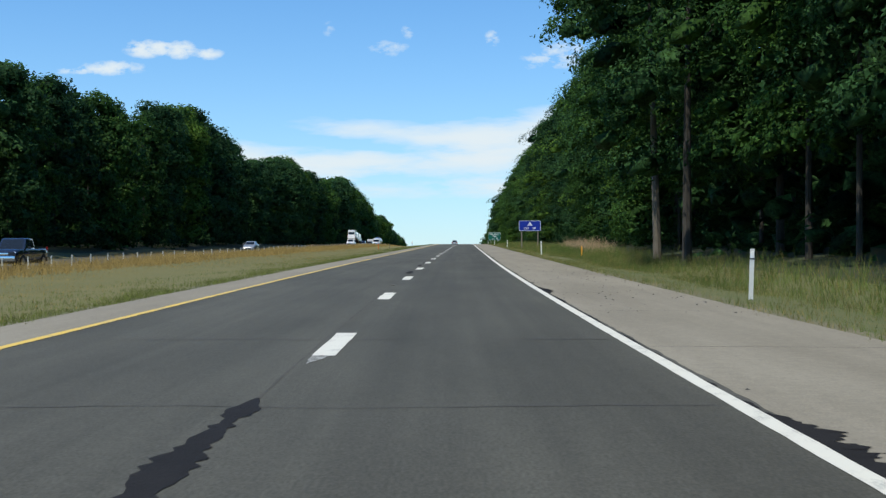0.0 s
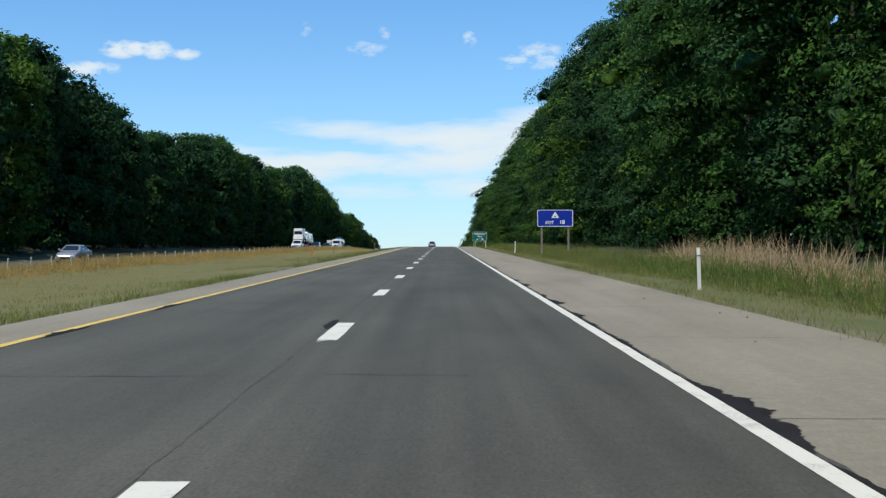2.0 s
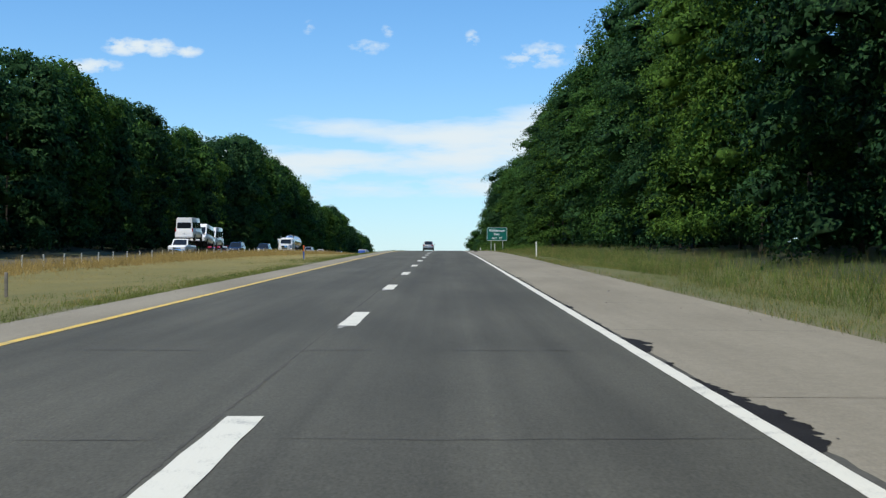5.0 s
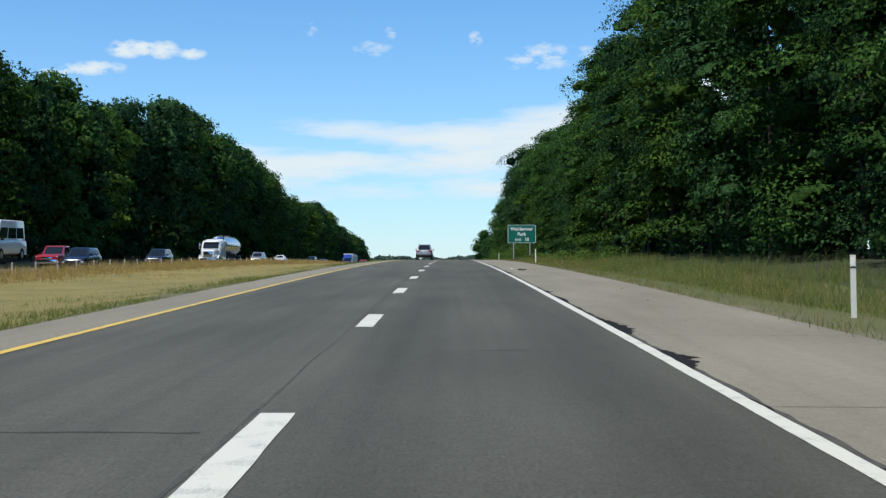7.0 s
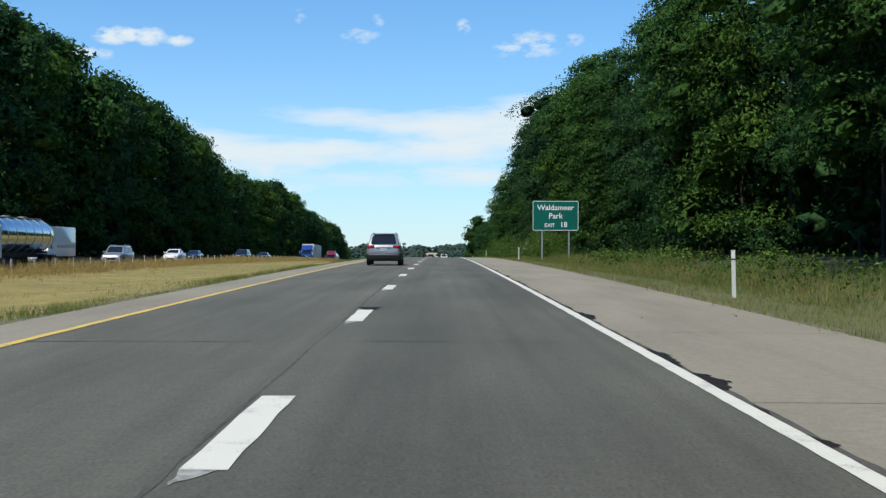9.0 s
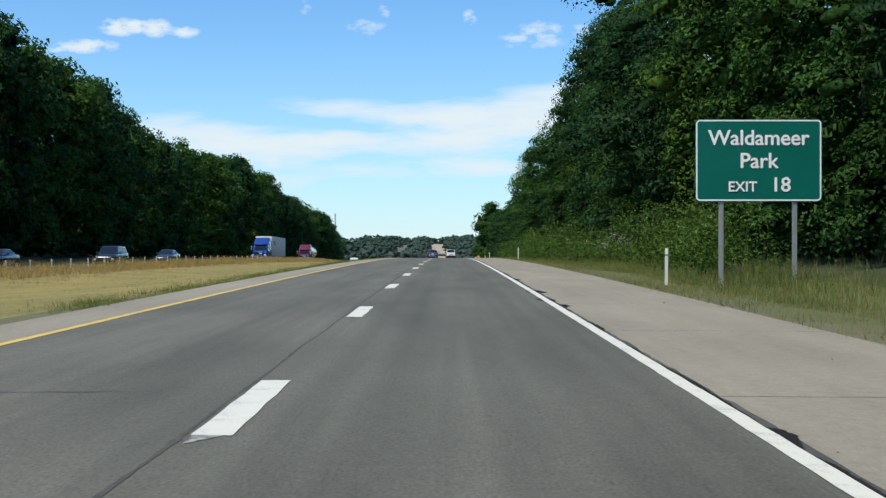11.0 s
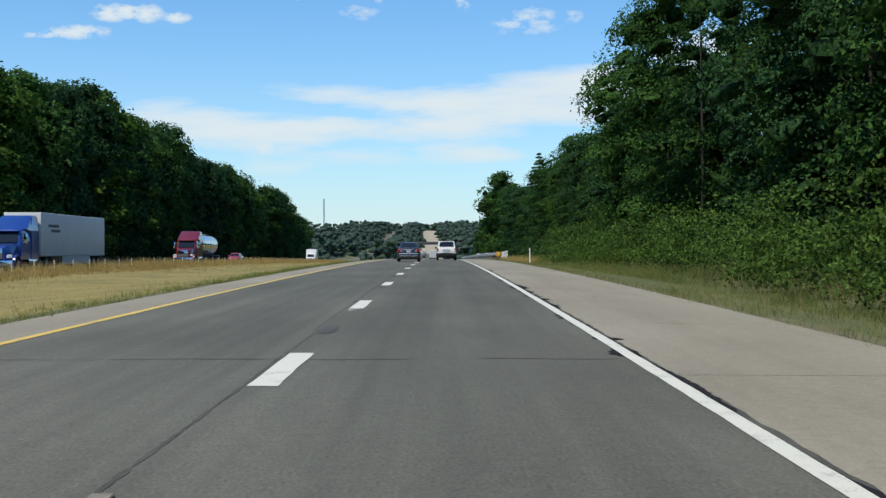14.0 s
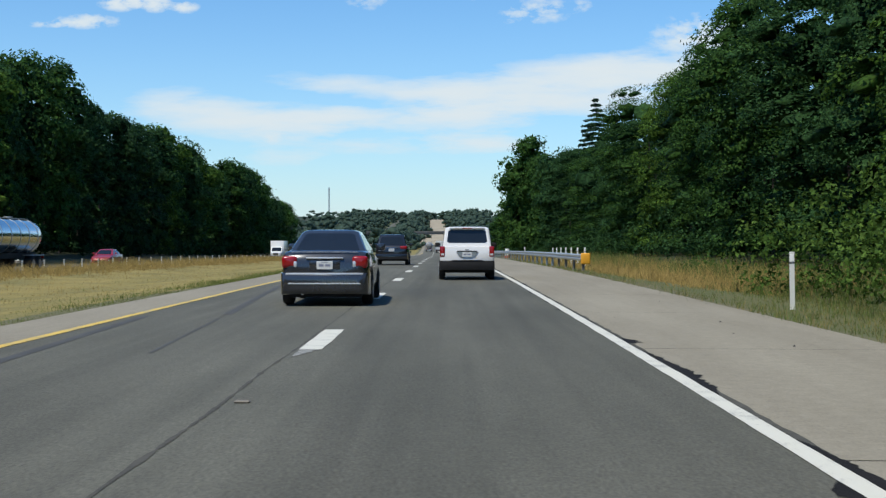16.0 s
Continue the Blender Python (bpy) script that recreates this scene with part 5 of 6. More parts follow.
CARS = {
    # length, width, height, belt at the glass, floor, lower stations (y share, width share, floor, top), glass foot and roof spans (y shares), wheel radius, axles
    "sedan": dict(L=4.45, W=1.74, H=1.49, belt=1.06, st=((0.0, 0.82, 0.42, 0.80), (0.012, 0.90, 0.34, 0.97), (0.035, 0.95, 0.26, 1.045), (0.10, 0.98, 0.22, 1.065), (0.22, 1.0, 0.2, 1.05), (0.5, 1.0, 0.19, 1.0), (0.72, 1.0, 0.2, 0.98), (0.86, 0.97, 0.2, 0.89), (0.95, 0.9, 0.22, 0.76), (0.985, 0.8, 0.28, 0.66), (1.0, 0.62, 0.36, 0.56)),
                  glass=(0.13, 0.735, 0.30, 0.56), r=0.31, axles=(0.19, 0.79), top=0.665),
    "suv": dict(L=4.75, W=1.86, H=1.74, belt=1.10, st=((0.0, 0.84, 0.45, 0.85), (0.012, 0.93, 0.36, 1.06), (0.03, 0.97, 0.3, 1.12), (0.10, 0.99, 0.28, 1.13), (0.25, 1.0, 0.26, 1.12), (0.5, 1.0, 0.26, 1.08), (0.74, 1.0, 0.27, 1.08), (0.88, 0.97, 0.28, 1.0), (0.95, 0.92, 0.3, 0.92), (0.985, 0.84, 0.36, 0.8), (1.0, 0.66, 0.42, 0.66)),
                glass=(0.015, 0.755, 0.115, 0.60), r=0.35, axles=(0.19, 0.80), top=0.74),
    "boxy": dict(L=4.41, W=1.79, H=1.74, belt=1.08, st=((0.0, 0.93, 0.5, 0.95), (0.008, 0.97, 0.40, 1.08), (0.02, 0.985, 0.35, 1.09), (0.10, 1.0, 0.32, 1.09), (0.25, 1.0, 0.3, 1.08), (0.5, 1.0, 0.3, 1.07), (0.76, 1.0, 0.3, 1.07), (0.90, 0.98, 0.32, 1.02), (0.97, 0.95, 0.36, 0.98), (1.0, 0.9, 0.42, 0.8)),
                 glass=(0.012, 0.745, 0.055, 0.62), r=0.35, axles=(0.19, 0.80), top=0.80),
    "van": dict(L=5.6, W=2.05, H=2.55, belt=1.25, st=((0.0, 0.95, 0.45, 1.2), (0.006, 0.98, 0.4, 1.26), (0.02, 1.0, 0.36, 1.26), (0.3, 1.0, 0.34, 1.26), (0.6, 1.0, 0.34, 1.26), (0.8, 1.0, 0.34, 1.25), (0.90, 0.97, 0.34, 1.14), (0.97, 0.9, 0.36, 0.98), (1.0, 0.74, 0.45, 0.8)),
                glass=(0.005, 0.90, 0.02, 0.74), r=0.35, axles=(0.17, 0.82), top=0.84),
    "pickup": dict(L=5.8, W=2.0, H=1.92, belt=1.22, st=((0.0, 0.94, 0.52, 1.18), (0.01, 0.97, 0.45, 1.22), (0.1, 1.0, 0.42, 1.22), (0.4, 1.0, 0.42, 1.22), (0.6, 1.0, 0.42, 1.24), (0.74, 1.0, 0.42, 1.24), (0.9, 1.0, 0.42, 1.2), (0.97, 0.97, 0.42, 1.14), (1.0, 0.9, 0.5, 1.0)),
                   glass=(0.40, 0.745, 0.425, 0.64), r=0.40, axles=(0.18, 0.83), top=0.80),
}


def car(name, kind, paint, label, category, cladding=False, rails=False, spoiler=False, group=""):
    """A road car with its parts, heading along +y, its middle over the origin."""
    c = CARS[kind]
    L, W, H, belt = c["L"], c["W"], c["H"], c["belt"]
    hw = W / 2
    Y = lambda f: (f - 0.5) * L
    ob = thing(name, label, category, group)

    def ring(f, ws, zb, zt):
        w, y, zm = hw * ws, Y(f), zb + (zt - zb) * 0.55
        half = [(w * 0.86, zb), (w * 0.965, zb + 0.08), (w * 0.995, zb + (zt - zb) * 0.3), (w, zm), (w * 0.99, zb + (zt - zb) * 0.8), (w * 0.95, zt - 0.03), (w * 0.86, zt), (w * 0.4, zt + 0.018)]
        return [(x, y, z) for x, z in half] + [(-x, y, z) for x, z in half[::-1]]

    part("body", loft([ring(*q) for q in c["st"]]), paint, ob, smooth=0.75)
    g0, g1, r0, r1 = c["glass"]
    wb, wr = hw * 0.90, hw * c["top"]

    def outline(y0, y1, w, z, k):
        return [(w - k, y0, z), (w - k * 0.3, y0 + k * 0.5, z), (w, y0 + k * 1.4, z), (w, y1 - k * 1.4, z), (w - k * 0.3, y1 - k * 0.5, z), (w - k, y1, z), (-w + k, y1, z), (-w + k * 0.3, y1 - k * 0.5, z), (-w, y1 - k * 1.4, z), (-w, y0 + k * 1.4, z), (-w + k * 0.3, y0 + k * 0.5, z), (-w + k, y0, z)]

    zr = H - 0.06
    levels = [outline(Y(g0), Y(g1), wb, belt - 0.06, 0.05), outline(Y(r0), Y(r1), wr, zr, 0.05),
              outline(Y(r0) + 0.03, Y(r1) - 0.04, wr - 0.03, zr + 0.022, 0.06), outline(Y(r0) + 0.10, Y(r1) - 0.12, wr - 0.10, H - 0.012, 0.07), outline(Y(r0) + 0.28, Y(r1) - 0.3, wr - 0.3, H, 0.05)]
    part("cabin", loft(levels), paint, ob, smooth=0.5)
    bz = belt - 0.06
    a, b_, c_, d_ = (-wb + 0.05, Y(g0), bz), (wb - 0.05, Y(g0), bz), (wr - 0.05, Y(r0), zr), (-wr + 0.05, Y(r0), zr)
    rv0, rv1 = (0.11, 0.95) if kind == "sedan" else (0.14, 0.86)
    if kind == "boxy":
        rv0, rv1 = 0.29, 0.92
    if kind == "van":
        rv0, rv1 = 0.12, 0.62
    part("rear_window", quad_panel(a, b_, c_, d_, 0.05, 0.95, rv0, rv1), "glass", ob)
    a, b_, c_, d_ = (wb - 0.05, Y(g1), bz), (-wb + 0.05, Y(g1), bz), (-wr + 0.05, Y(r1), zr), (wr - 0.05, Y(r1), zr)
    part("windscreen", quad_panel(a, b_, c_, d_, 0.05, 0.95, 0.12 if kind != "van" else 0.02, 0.93 if kind != "van" else 0.72), "glass", ob)
    spans = ((0.05, 0.48), (0.52, 0.95)) if kind != "van" else ((0.03, 0.32), (0.35, 0.66), (0.69, 0.96))
    for sgn in (1, -1):
        y0, y1, y2, y3 = Y(g0) + 0.07, Y(g1) - 0.07, Y(r1) - 0.07, Y(r0) + 0.07
        q = ((wb, y0, bz), (wb, y1, bz), (wr, y2, zr), (wr, y3, zr)) if sgn > 0 else ((-wb, y1, bz), (-wb, y0, bz), (-wr, y3, zr), (-wr, y2, zr))
        for u0, u1 in spans:
            part("side_window", quad_panel(*q, u0, u1, 0.14, 0.88 if kind != "van" else 0.66), "glass", ob)
        yf = Y(c["axles"][1])
        mz = belt + 0.05
        my = Y(g1) - 0.42
        part("mirror", box(min(sgn * (hw - 0.02), sgn * (hw + 0.17)), max(sgn * (hw - 0.02), sgn * (hw + 0.17)), my - 0.05, my + 0.05, mz - 0.06, mz + 0.09, 0.03, 2), paint if kind in ("sedan", "suv") else "trim", ob)
        for f in c["axles"]:
            n = 14
            wy = Y(f)
            R = c["r"] + 0.07
            arc = [(sgn * (hw + 0.001), wy + R * math.cos(math.pi * k / n), c["r"] + R * math.sin(math.pi * k / n) - 0.02) for k in range(n + 1)]
            arc += [(sgn * (hw + 0.001), wy - R, c["st"][4][2]), (sgn * (hw + 0.001), wy + R, c["st"][4][2])]
            # black plate for the shaded wheel well; the body has no cutout
            part("wheel_well_shade", panel(arc, 0.004, (sgn, 0, 0)), "trim", ob)
            wheel(ob, sgn * (hw + 0.018), wy, c["r"], 0.21)
        # door seams and handles
        for f in (0.36, 0.56):
            if kind in ("sedan", "suv", "boxy"):
                part("door_handle", box(min(sgn * hw, sgn * (hw + 0.03)), max(sgn * hw, sgn * (hw + 0.03)), Y(f) - 0.1, Y(f) + 0.08, belt - 0.2, belt - 0.165, 0.01, 1), "chrome" if kind == "sedan" else paint, ob)
    yr, yfr = Y(0.0), Y(1.0)
    # front
    fz = c["st"][-1][3]
    part("grille", box(-hw * 0.42, hw * 0.42, yfr - 0.08, yfr + 0.02, fz - 0.2, fz - 0.02, 0.02, 2), "trim" if kind != "pickup" else "chrome", ob)
    part("front_bumper", box(-hw * 0.85, hw * 0.85, yfr - 0.16, yfr + 0.03, c["st"][-1][2] - 0.06, fz - 0.22, 0.04, 2), paint if kind != "pickup" else "chrome", ob)
    for sgn in (1, -1):
        x0, x1 = sorted((sgn * hw * 0.48, sgn * hw * 0.9))
        part("headlight", box(x0, x1, yfr - 0.22, yfr - 0.01 - 0.05 * (kind == "sedan"), fz - 0.14, fz + 0.03, 0.035, 2), "clear_lens", ob)
    if kind == "sedan":
        for sgn in (1, -1):
            x0, x1 = sorted((sgn * hw * 0.60, sgn * hw * 0.955))
            t = part("tail_light", box(x0, x1, yr - 0.004, yr + 0.27, 0.735, 0.97, 0.06, 3), "red_lens", ob)
            x0, x1 = sorted((sgn * hw * 0.615, sgn * hw * 0.69))
            part("reverse_lamp", box(x0, x1, yr - 0.009, yr + 0.05, 0.755, 0.87, 0.014, 2), "clear_lens", t)
        part("trunk_garnish", box(-0.36, 0.36, yr - 0.018, yr + 0.05, 0.912, 0.945, 0.012, 2), "trim_and_glint", ob, "chrome trunk strip")
        part("plate_recess", box(-0.30, 0.30, yr - 0.006, yr + 0.05, 0.70, 0.89, 0.02, 2), "paint_grey", ob)
        plate_with_bars(ob, yr - 0.008, 0.79, -1)
        # thin silver strip draws the highlight along the trunk's top edge
        part("trunk_edge", box(-hw * 0.74, hw * 0.74, yr + 0.075, yr + 0.10, 1.038, 1.05, 0.005, 1), "paint_silver", ob)
        steps = ((0.70, -0.10, 0.36, 0.50), (0.82, -0.092, 0.30, 0.585), (0.90, -0.06, 0.255, 0.625), (0.96, 0.02, 0.225, 0.64), (0.99, 0.16, 0.22, 0.645), (1.0, 0.42, 0.24, 0.645))
        bp = part("rear_bumper", loft([[(-hw * k, yr + dy, z0), (hw * k, yr + dy, z0), (hw * k, yr + dy, z1), (-hw * k, yr + dy, z1)] for k, dy, z0, z1 in steps]), paint, ob, smooth=0.9)
        part("bumper_line", box(-hw * 0.80, hw * 0.80, yr - 0.106, yr - 0.07, 0.428, 0.452, 0.005, 1), "trim_and_glint", bp)
        # bright strip in place of the sky's reflection on the bumper shelf
        part("bumper_glint", box(-hw * 0.86, hw * 0.86, yr - 0.075, yr + 0.02, 0.60, 0.645, 0.018, 2), "trim_and_glint", bp)
        part("underside", box(-hw * 0.8, hw * 0.8, yr + 0.1, yr + 3.9, 0.17, 0.3), "trim", ob)
        part("exhaust_pipe", rod(0.03, (-0.42, yr - 0.03, 0.25), (-0.42, yr + 0.4, 0.25), 10), "chrome", ob)
        part("head_rest", box(-0.52, -0.27, Y(0.36), Y(0.36) + 0.08, 0.95, 1.13, 0.04, 2), "trim", ob)
    else:
        ztl = belt
        for sgn in (1, -1):
            if kind == "suv":
                x0, x1 = sorted((sgn * hw * 0.52, sgn * hw * 0.935))
                part("tail_light", box(x0, x1, yr + 0.005, yr + 0.3, ztl - 0.20, ztl - 0.015, 0.05, 3), "red_lens", ob)
            elif kind == "boxy":
                x0, x1 = sorted((sgn * hw * 0.80, sgn * hw * 0.985))
                t = part("tail_light", box(x0, x1, yr - 0.02, yr + 0.16, 0.76, 1.1, 0.03, 2), "red_lens", ob)
                part("reverse_lamp", box(x0 + 0.03, x1 - 0.03, yr - 0.025, yr - 0.012, 0.80, 0.87, 0.01, 1), "clear_lens", t)
            else:
                x0, x1 = sorted((sgn * hw * 0.84, sgn * hw * 0.96))
                part("tail_light", box(x0, x1, yr - 0.01, yr + 0.05, belt - 0.28, belt + 0.1, 0.015, 1), "red_lens", ob)
        part("rear_bumper", loft([[(-hw * k, yr + dy, z0), (hw * k, yr + dy, z0), (hw * k, yr + dy, z1), (-hw * k, yr + dy, z1)] for k, dy, z0, z1 in ((0.88, -0.08, 0.42, 0.58), (0.95, -0.055, 0.34, 0.63), (0.99, 0.1, 0.32, 0.64), (1.0, 0.4, 0.33, 0.64))]), "trim" if cladding else paint, ob)
        part("underside", box(-hw * 0.8, hw * 0.8, yr + 0.15, yr + 0.85 * L, 0.24, 0.40), "trim", ob)
        if kind == "boxy":
            part("plate_recess", panel([(-0.36, yr - 0.012, 0.93), (-0.24, yr - 0.012, 0.76), (0.24, yr - 0.012, 0.76), (0.36, yr - 0.012, 0.93)], 0.01, (0, -1, 0)), "paint_silver", ob)
            part("tailgate_handle", box(-0.33, 0.33, yr - 0.04, yr - 0.015, 0.925, 0.955, 0.01, 1), "trim", ob)
            part("badge", box(-0.07, 0.07, yr - 0.028, yr - 0.01, 0.985, 1.005, 0.003, 1), "chrome", ob)
            part("bumper_step", box(-0.5, 0.5, yr - 0.09, yr + 0.02, 0.63, 0.655, 0.01, 1), "trim", ob)
            plate_with_bars(ob, yr - 0.024, 0.835, -1)
        elif kind == "suv":
            plate_with_bars(ob, yr - 0.006, 0.86, -1)
            part("tailgate_garnish", box(-0.42, 0.42, yr - 0.02, yr + 0.03, 0.955, 0.985, 0.01, 2), "chrome", ob)
            part("bumper_shine", box(-hw * 0.86, hw * 0.86, yr - 0.095, yr - 0.05, 0.555, 0.60, 0.015, 2), paint, ob)
        else:
            plate_with_bars(ob, yr - 0.014, 0.75, -1)
    if rails:
        for sgn in (1, -1):
            part("roof_rail", rod(0.02, (sgn * (wr - 0.08), Y(r0) + 0.2, H + 0.03), (sgn * (wr - 0.08), Y(r1) - 0.25, H + 0.03), 8), "chrome", ob)
            for q in (0.25, 1.0):
                yy = Y(r0) + 0.25 + (Y(r1) - Y(r0) - 0.55) * (q if q == 1.0 else 0)
                part("rail_foot", box(sgn * (wr - 0.08) - 0.02, sgn * (wr - 0.08) + 0.02, yy - 0.04, yy + 0.04, H - 0.04, H + 0.02, 0.008, 1), "trim", ob)
    if spoiler:
        part("spoiler", box(-wr * 0.8, wr * 0.8, Y(r0) - 0.12, Y(r0) + 0.16, H - 0.07, H - 0.025, 0.015, 2), paint, ob)
        part("high_stop_lamp", box(-0.16, 0.16, Y(r0) - 0.128, Y(r0) - 0.10, H - 0.062, H - 0.038, 0.005, 1), "red_lens", ob)
    if kind == "pickup":
        bed_ = box(-hw * 0.84, hw * 0.84, Y(0.02), Y(0.385), belt - 0.02, belt + 0.012, 0.01, 1)
        part("cargo_cover", bed_, "trim", ob)
    return ob


def set_down(ob, s, off, up=0.0, turn=0.0):
    ob.matrix_basis = road_pose(s, off, up, turn)
    return ob


OPP = -0.60   # level of the opposite carriageway
# traffic in the same direction
set_down(car("sedan", "sedan", "paint_grey", "dark grey compact sedan with wide red tail lights", "car"), 597.9, -0.92, 0.0, 0.5)
set_down(car("suv", "boxy", "paint_white", "white boxy suv with dark rear window and black bumper", "car", cladding=True, spoiler=True), 613.9, 2.12, 0.0)
set_down(car("suv", "suv", "paint_silver", "silver crossover suv with chrome roof rails", "car", cladding=True, rails=True, spoiler=True), 391.0, -1.65, 0.0)
set_down(car("minivan", "suv", "paint_black", "black minivan with tinted windows", "car"), 643.0, -1.6, 0.0)

# opposite direction
def opposite(ob, s, inner_lane=True):
    return set_down(ob, s, -27.4 if inner_lane else -31.2, OPP, 180)


opposite(car("pickup_truck", "pickup", "paint_navy", "dark navy pickup truck with chrome grille", "pickup truck"), 79.5)
opposite(car("sedan", "sedan", "paint_silver", "silver sedan on the opposite carriageway", "car"), 166)
opposite(car("suv", "suv", "paint_navy", "dark blue suv on the opposite carriageway", "car"), 346)
opposite(car("suv", "suv", "paint_black", "black suv following in opposite traffic", "car"), 371)
opposite(car("pickup_truck", "pickup", "paint_red", "red pickup truck in the outer opposite lane", "pickup truck"), 352, False)
opposite(car("suv", "suv", "paint_silver", "large silver suv in opposite traffic", "car", rails=True), 432)
opposite(car("sedan", "sedan", "paint_white", "white sedan behind the silver suv", "car"), 455)
opposite(car("sedan", "sedan", "paint_grey", "grey sedan in the outer opposite lane", "car"), 484, False)
opposite(car("suv", "suv", "paint_black", "black suv with bright headlights", "car"), 500)
opposite(car("sedan", "sedan", "paint_grey", "dark sedan in opposite traffic", "car"), 521)
opposite(car("sedan", "sedan", "paint_red", "bright red sedan on the opposite carriageway", "car"), 676)


def truck_wheels(ob, ys, half, r=0.5, rim="rim"):
    for y in ys:
        for sgn in (1, -1):
            wheel(ob, sgn * half, y, r, 0.3 if y > 0 else 0.55, rim)


def tractor(name, label, paint, conventional=True, tall=True):
    """A long-nosed semi tractor heading along +y; its fifth wheel over the origin."""
    ob = thing(name, label, "semi truck")
    part("chassis", box(-0.45, 0.45, -1.0, 6.0, 0.55, 0.85, 0.03, 1), "trim", ob)
    part("hood", loft([[(-w, y, 0.85), (w, y, 0.85), (w, y, z - 0.2), (w * 0.85, y, z), (-w * 0.85, y, z), (-w, y, z - 0.2)] for y, w, z in ((4.2, 1.0, 1.95), (5.2, 0.92, 1.85), (5.9, 0.80, 1.72), (6.05, 0.7, 1.6))]), paint, ob)
    part("cab", loft([[(-w, y0, z), (w, y0, z), (w, y1 - 0.15, z), (w - 0.15, y1, z), (-w + 0.15, y1, z), (-w, y1 - 0.15, z)] for w, y0, y1, z in ((1.15, 2.4, 4.45, 0.85), (1.18, 2.4, 4.4, 1.85), (1.08, 2.4, 4.0, 2.75), (0.98, 2.5, 3.85, 2.9))]), paint, ob)
    top = 3.85 if tall else 3.1
    part("sleeper", loft([[(-w, 0.9, z), (w, 0.9, z), (w, y1, z), (w - 0.1, y1 + 0.1, z), (-w + 0.1, y1 + 0.1, z), (-w, y1, z)] for w, y1, z in ((1.2, 2.4, 0.85), (1.22, 2.4, 2.7), (1.2, 3.3 if tall else 2.4, 2.9), (1.1, 1.9, top - 0.12), (1.0, 1.7, top))]), paint, ob)
    part("windscreen", quad_panel((1.0, 4.42, 1.95), (-1.0, 4.42, 1.95), (-0.93, 4.0, 2.72), (0.93, 4.0, 2.72), 0.03, 0.97, 0.05, 0.95, 0.02), "glass", ob)
    for sgn in (1, -1):
        q = ((1.18, 3.0, 1.9), (1.18, 4.2, 1.9), (1.085, 3.9, 2.7), (1.085, 3.0, 2.7)) if sgn > 0 else ((-1.18, 4.2, 1.9), (-1.18, 3.0, 1.9), (-1.085, 3.0, 2.7), (-1.085, 3.9, 2.7))
        part("side_window", quad_panel(*q, 0.05, 0.95, 0.05, 0.95), "glass", ob)
        part("fender", loft([[(sgn * (0.78), 5.0 + 0.62 * math.cos(a), 0.5 + 0.62 * math.sin(a)), (sgn * 1.2, 5.0 + 0.62 * math.cos(a), 0.5 + 0.62 * math.sin(a)), (sgn * 1.2, 5.0 + 0.7 * math.cos(a), 0.5 + 0.7 * math.sin(a)), (sgn * 0.78, 5.0 + 0.7 * math.cos(a), 0.5 + 0.7 * math.sin(a))] for a in [math.pi * k / 10 for k in range(11)]]), paint, ob)
        x0, x1 = sorted((sgn * 0.72, sgn * 1.12))
        part("headlight", box(x0, x1, 5.72, 5.95, 0.95, 1.2, 0.05, 2), "clear_lens", ob)
        part("fuel_tank", rod(0.33, (sgn * 0.9, 1.2, 0.72), (sgn * 0.9, 2.9, 0.72), 18), "chrome", ob)
        part("exhaust_stack", rod(0.075, (sgn * 1.1, 2.25, 1.0), (sgn * 1.1, 2.25, 3.6), 12), "chrome", ob)
        part("mirror", box(min(sgn * 1.3, sgn * 1.5), max(sgn * 1.3, sgn * 1.5), 4.1, 4.2, 1.9, 2.6, 0.03, 2), "chrome", ob)
        part("mirror_arm", rod(0.02, (sgn * 1.1, 4.15, 2.3), (sgn * 1.32, 4.15, 2.3), 6), "trim", ob)
    part("grille", box(-0.55, 0.55, 5.98, 6.1, 0.9, 1.62, 0.04, 2), "chrome", ob)
    for k in range(6):
        part("grille_bar", box(-0.5, 0.5, 6.1, 6.11, 0.96 + 0.11 * k, 1.0 + 0.11 * k), "trim", ob)
    part("bumper", box(-1.2, 1.2, 6.0, 6.25, 0.42, 0.82, 0.06, 2), "chrome", ob)
    part("sun_visor", box(-0.95, 0.95, 3.95, 4.25, 2.72, 2.80, 0.03, 1), paint, ob)
    truck_wheels(ob, (5.0,), 1.22)
    truck_wheels(ob, (0.6, -0.75), 1.22)
    return ob


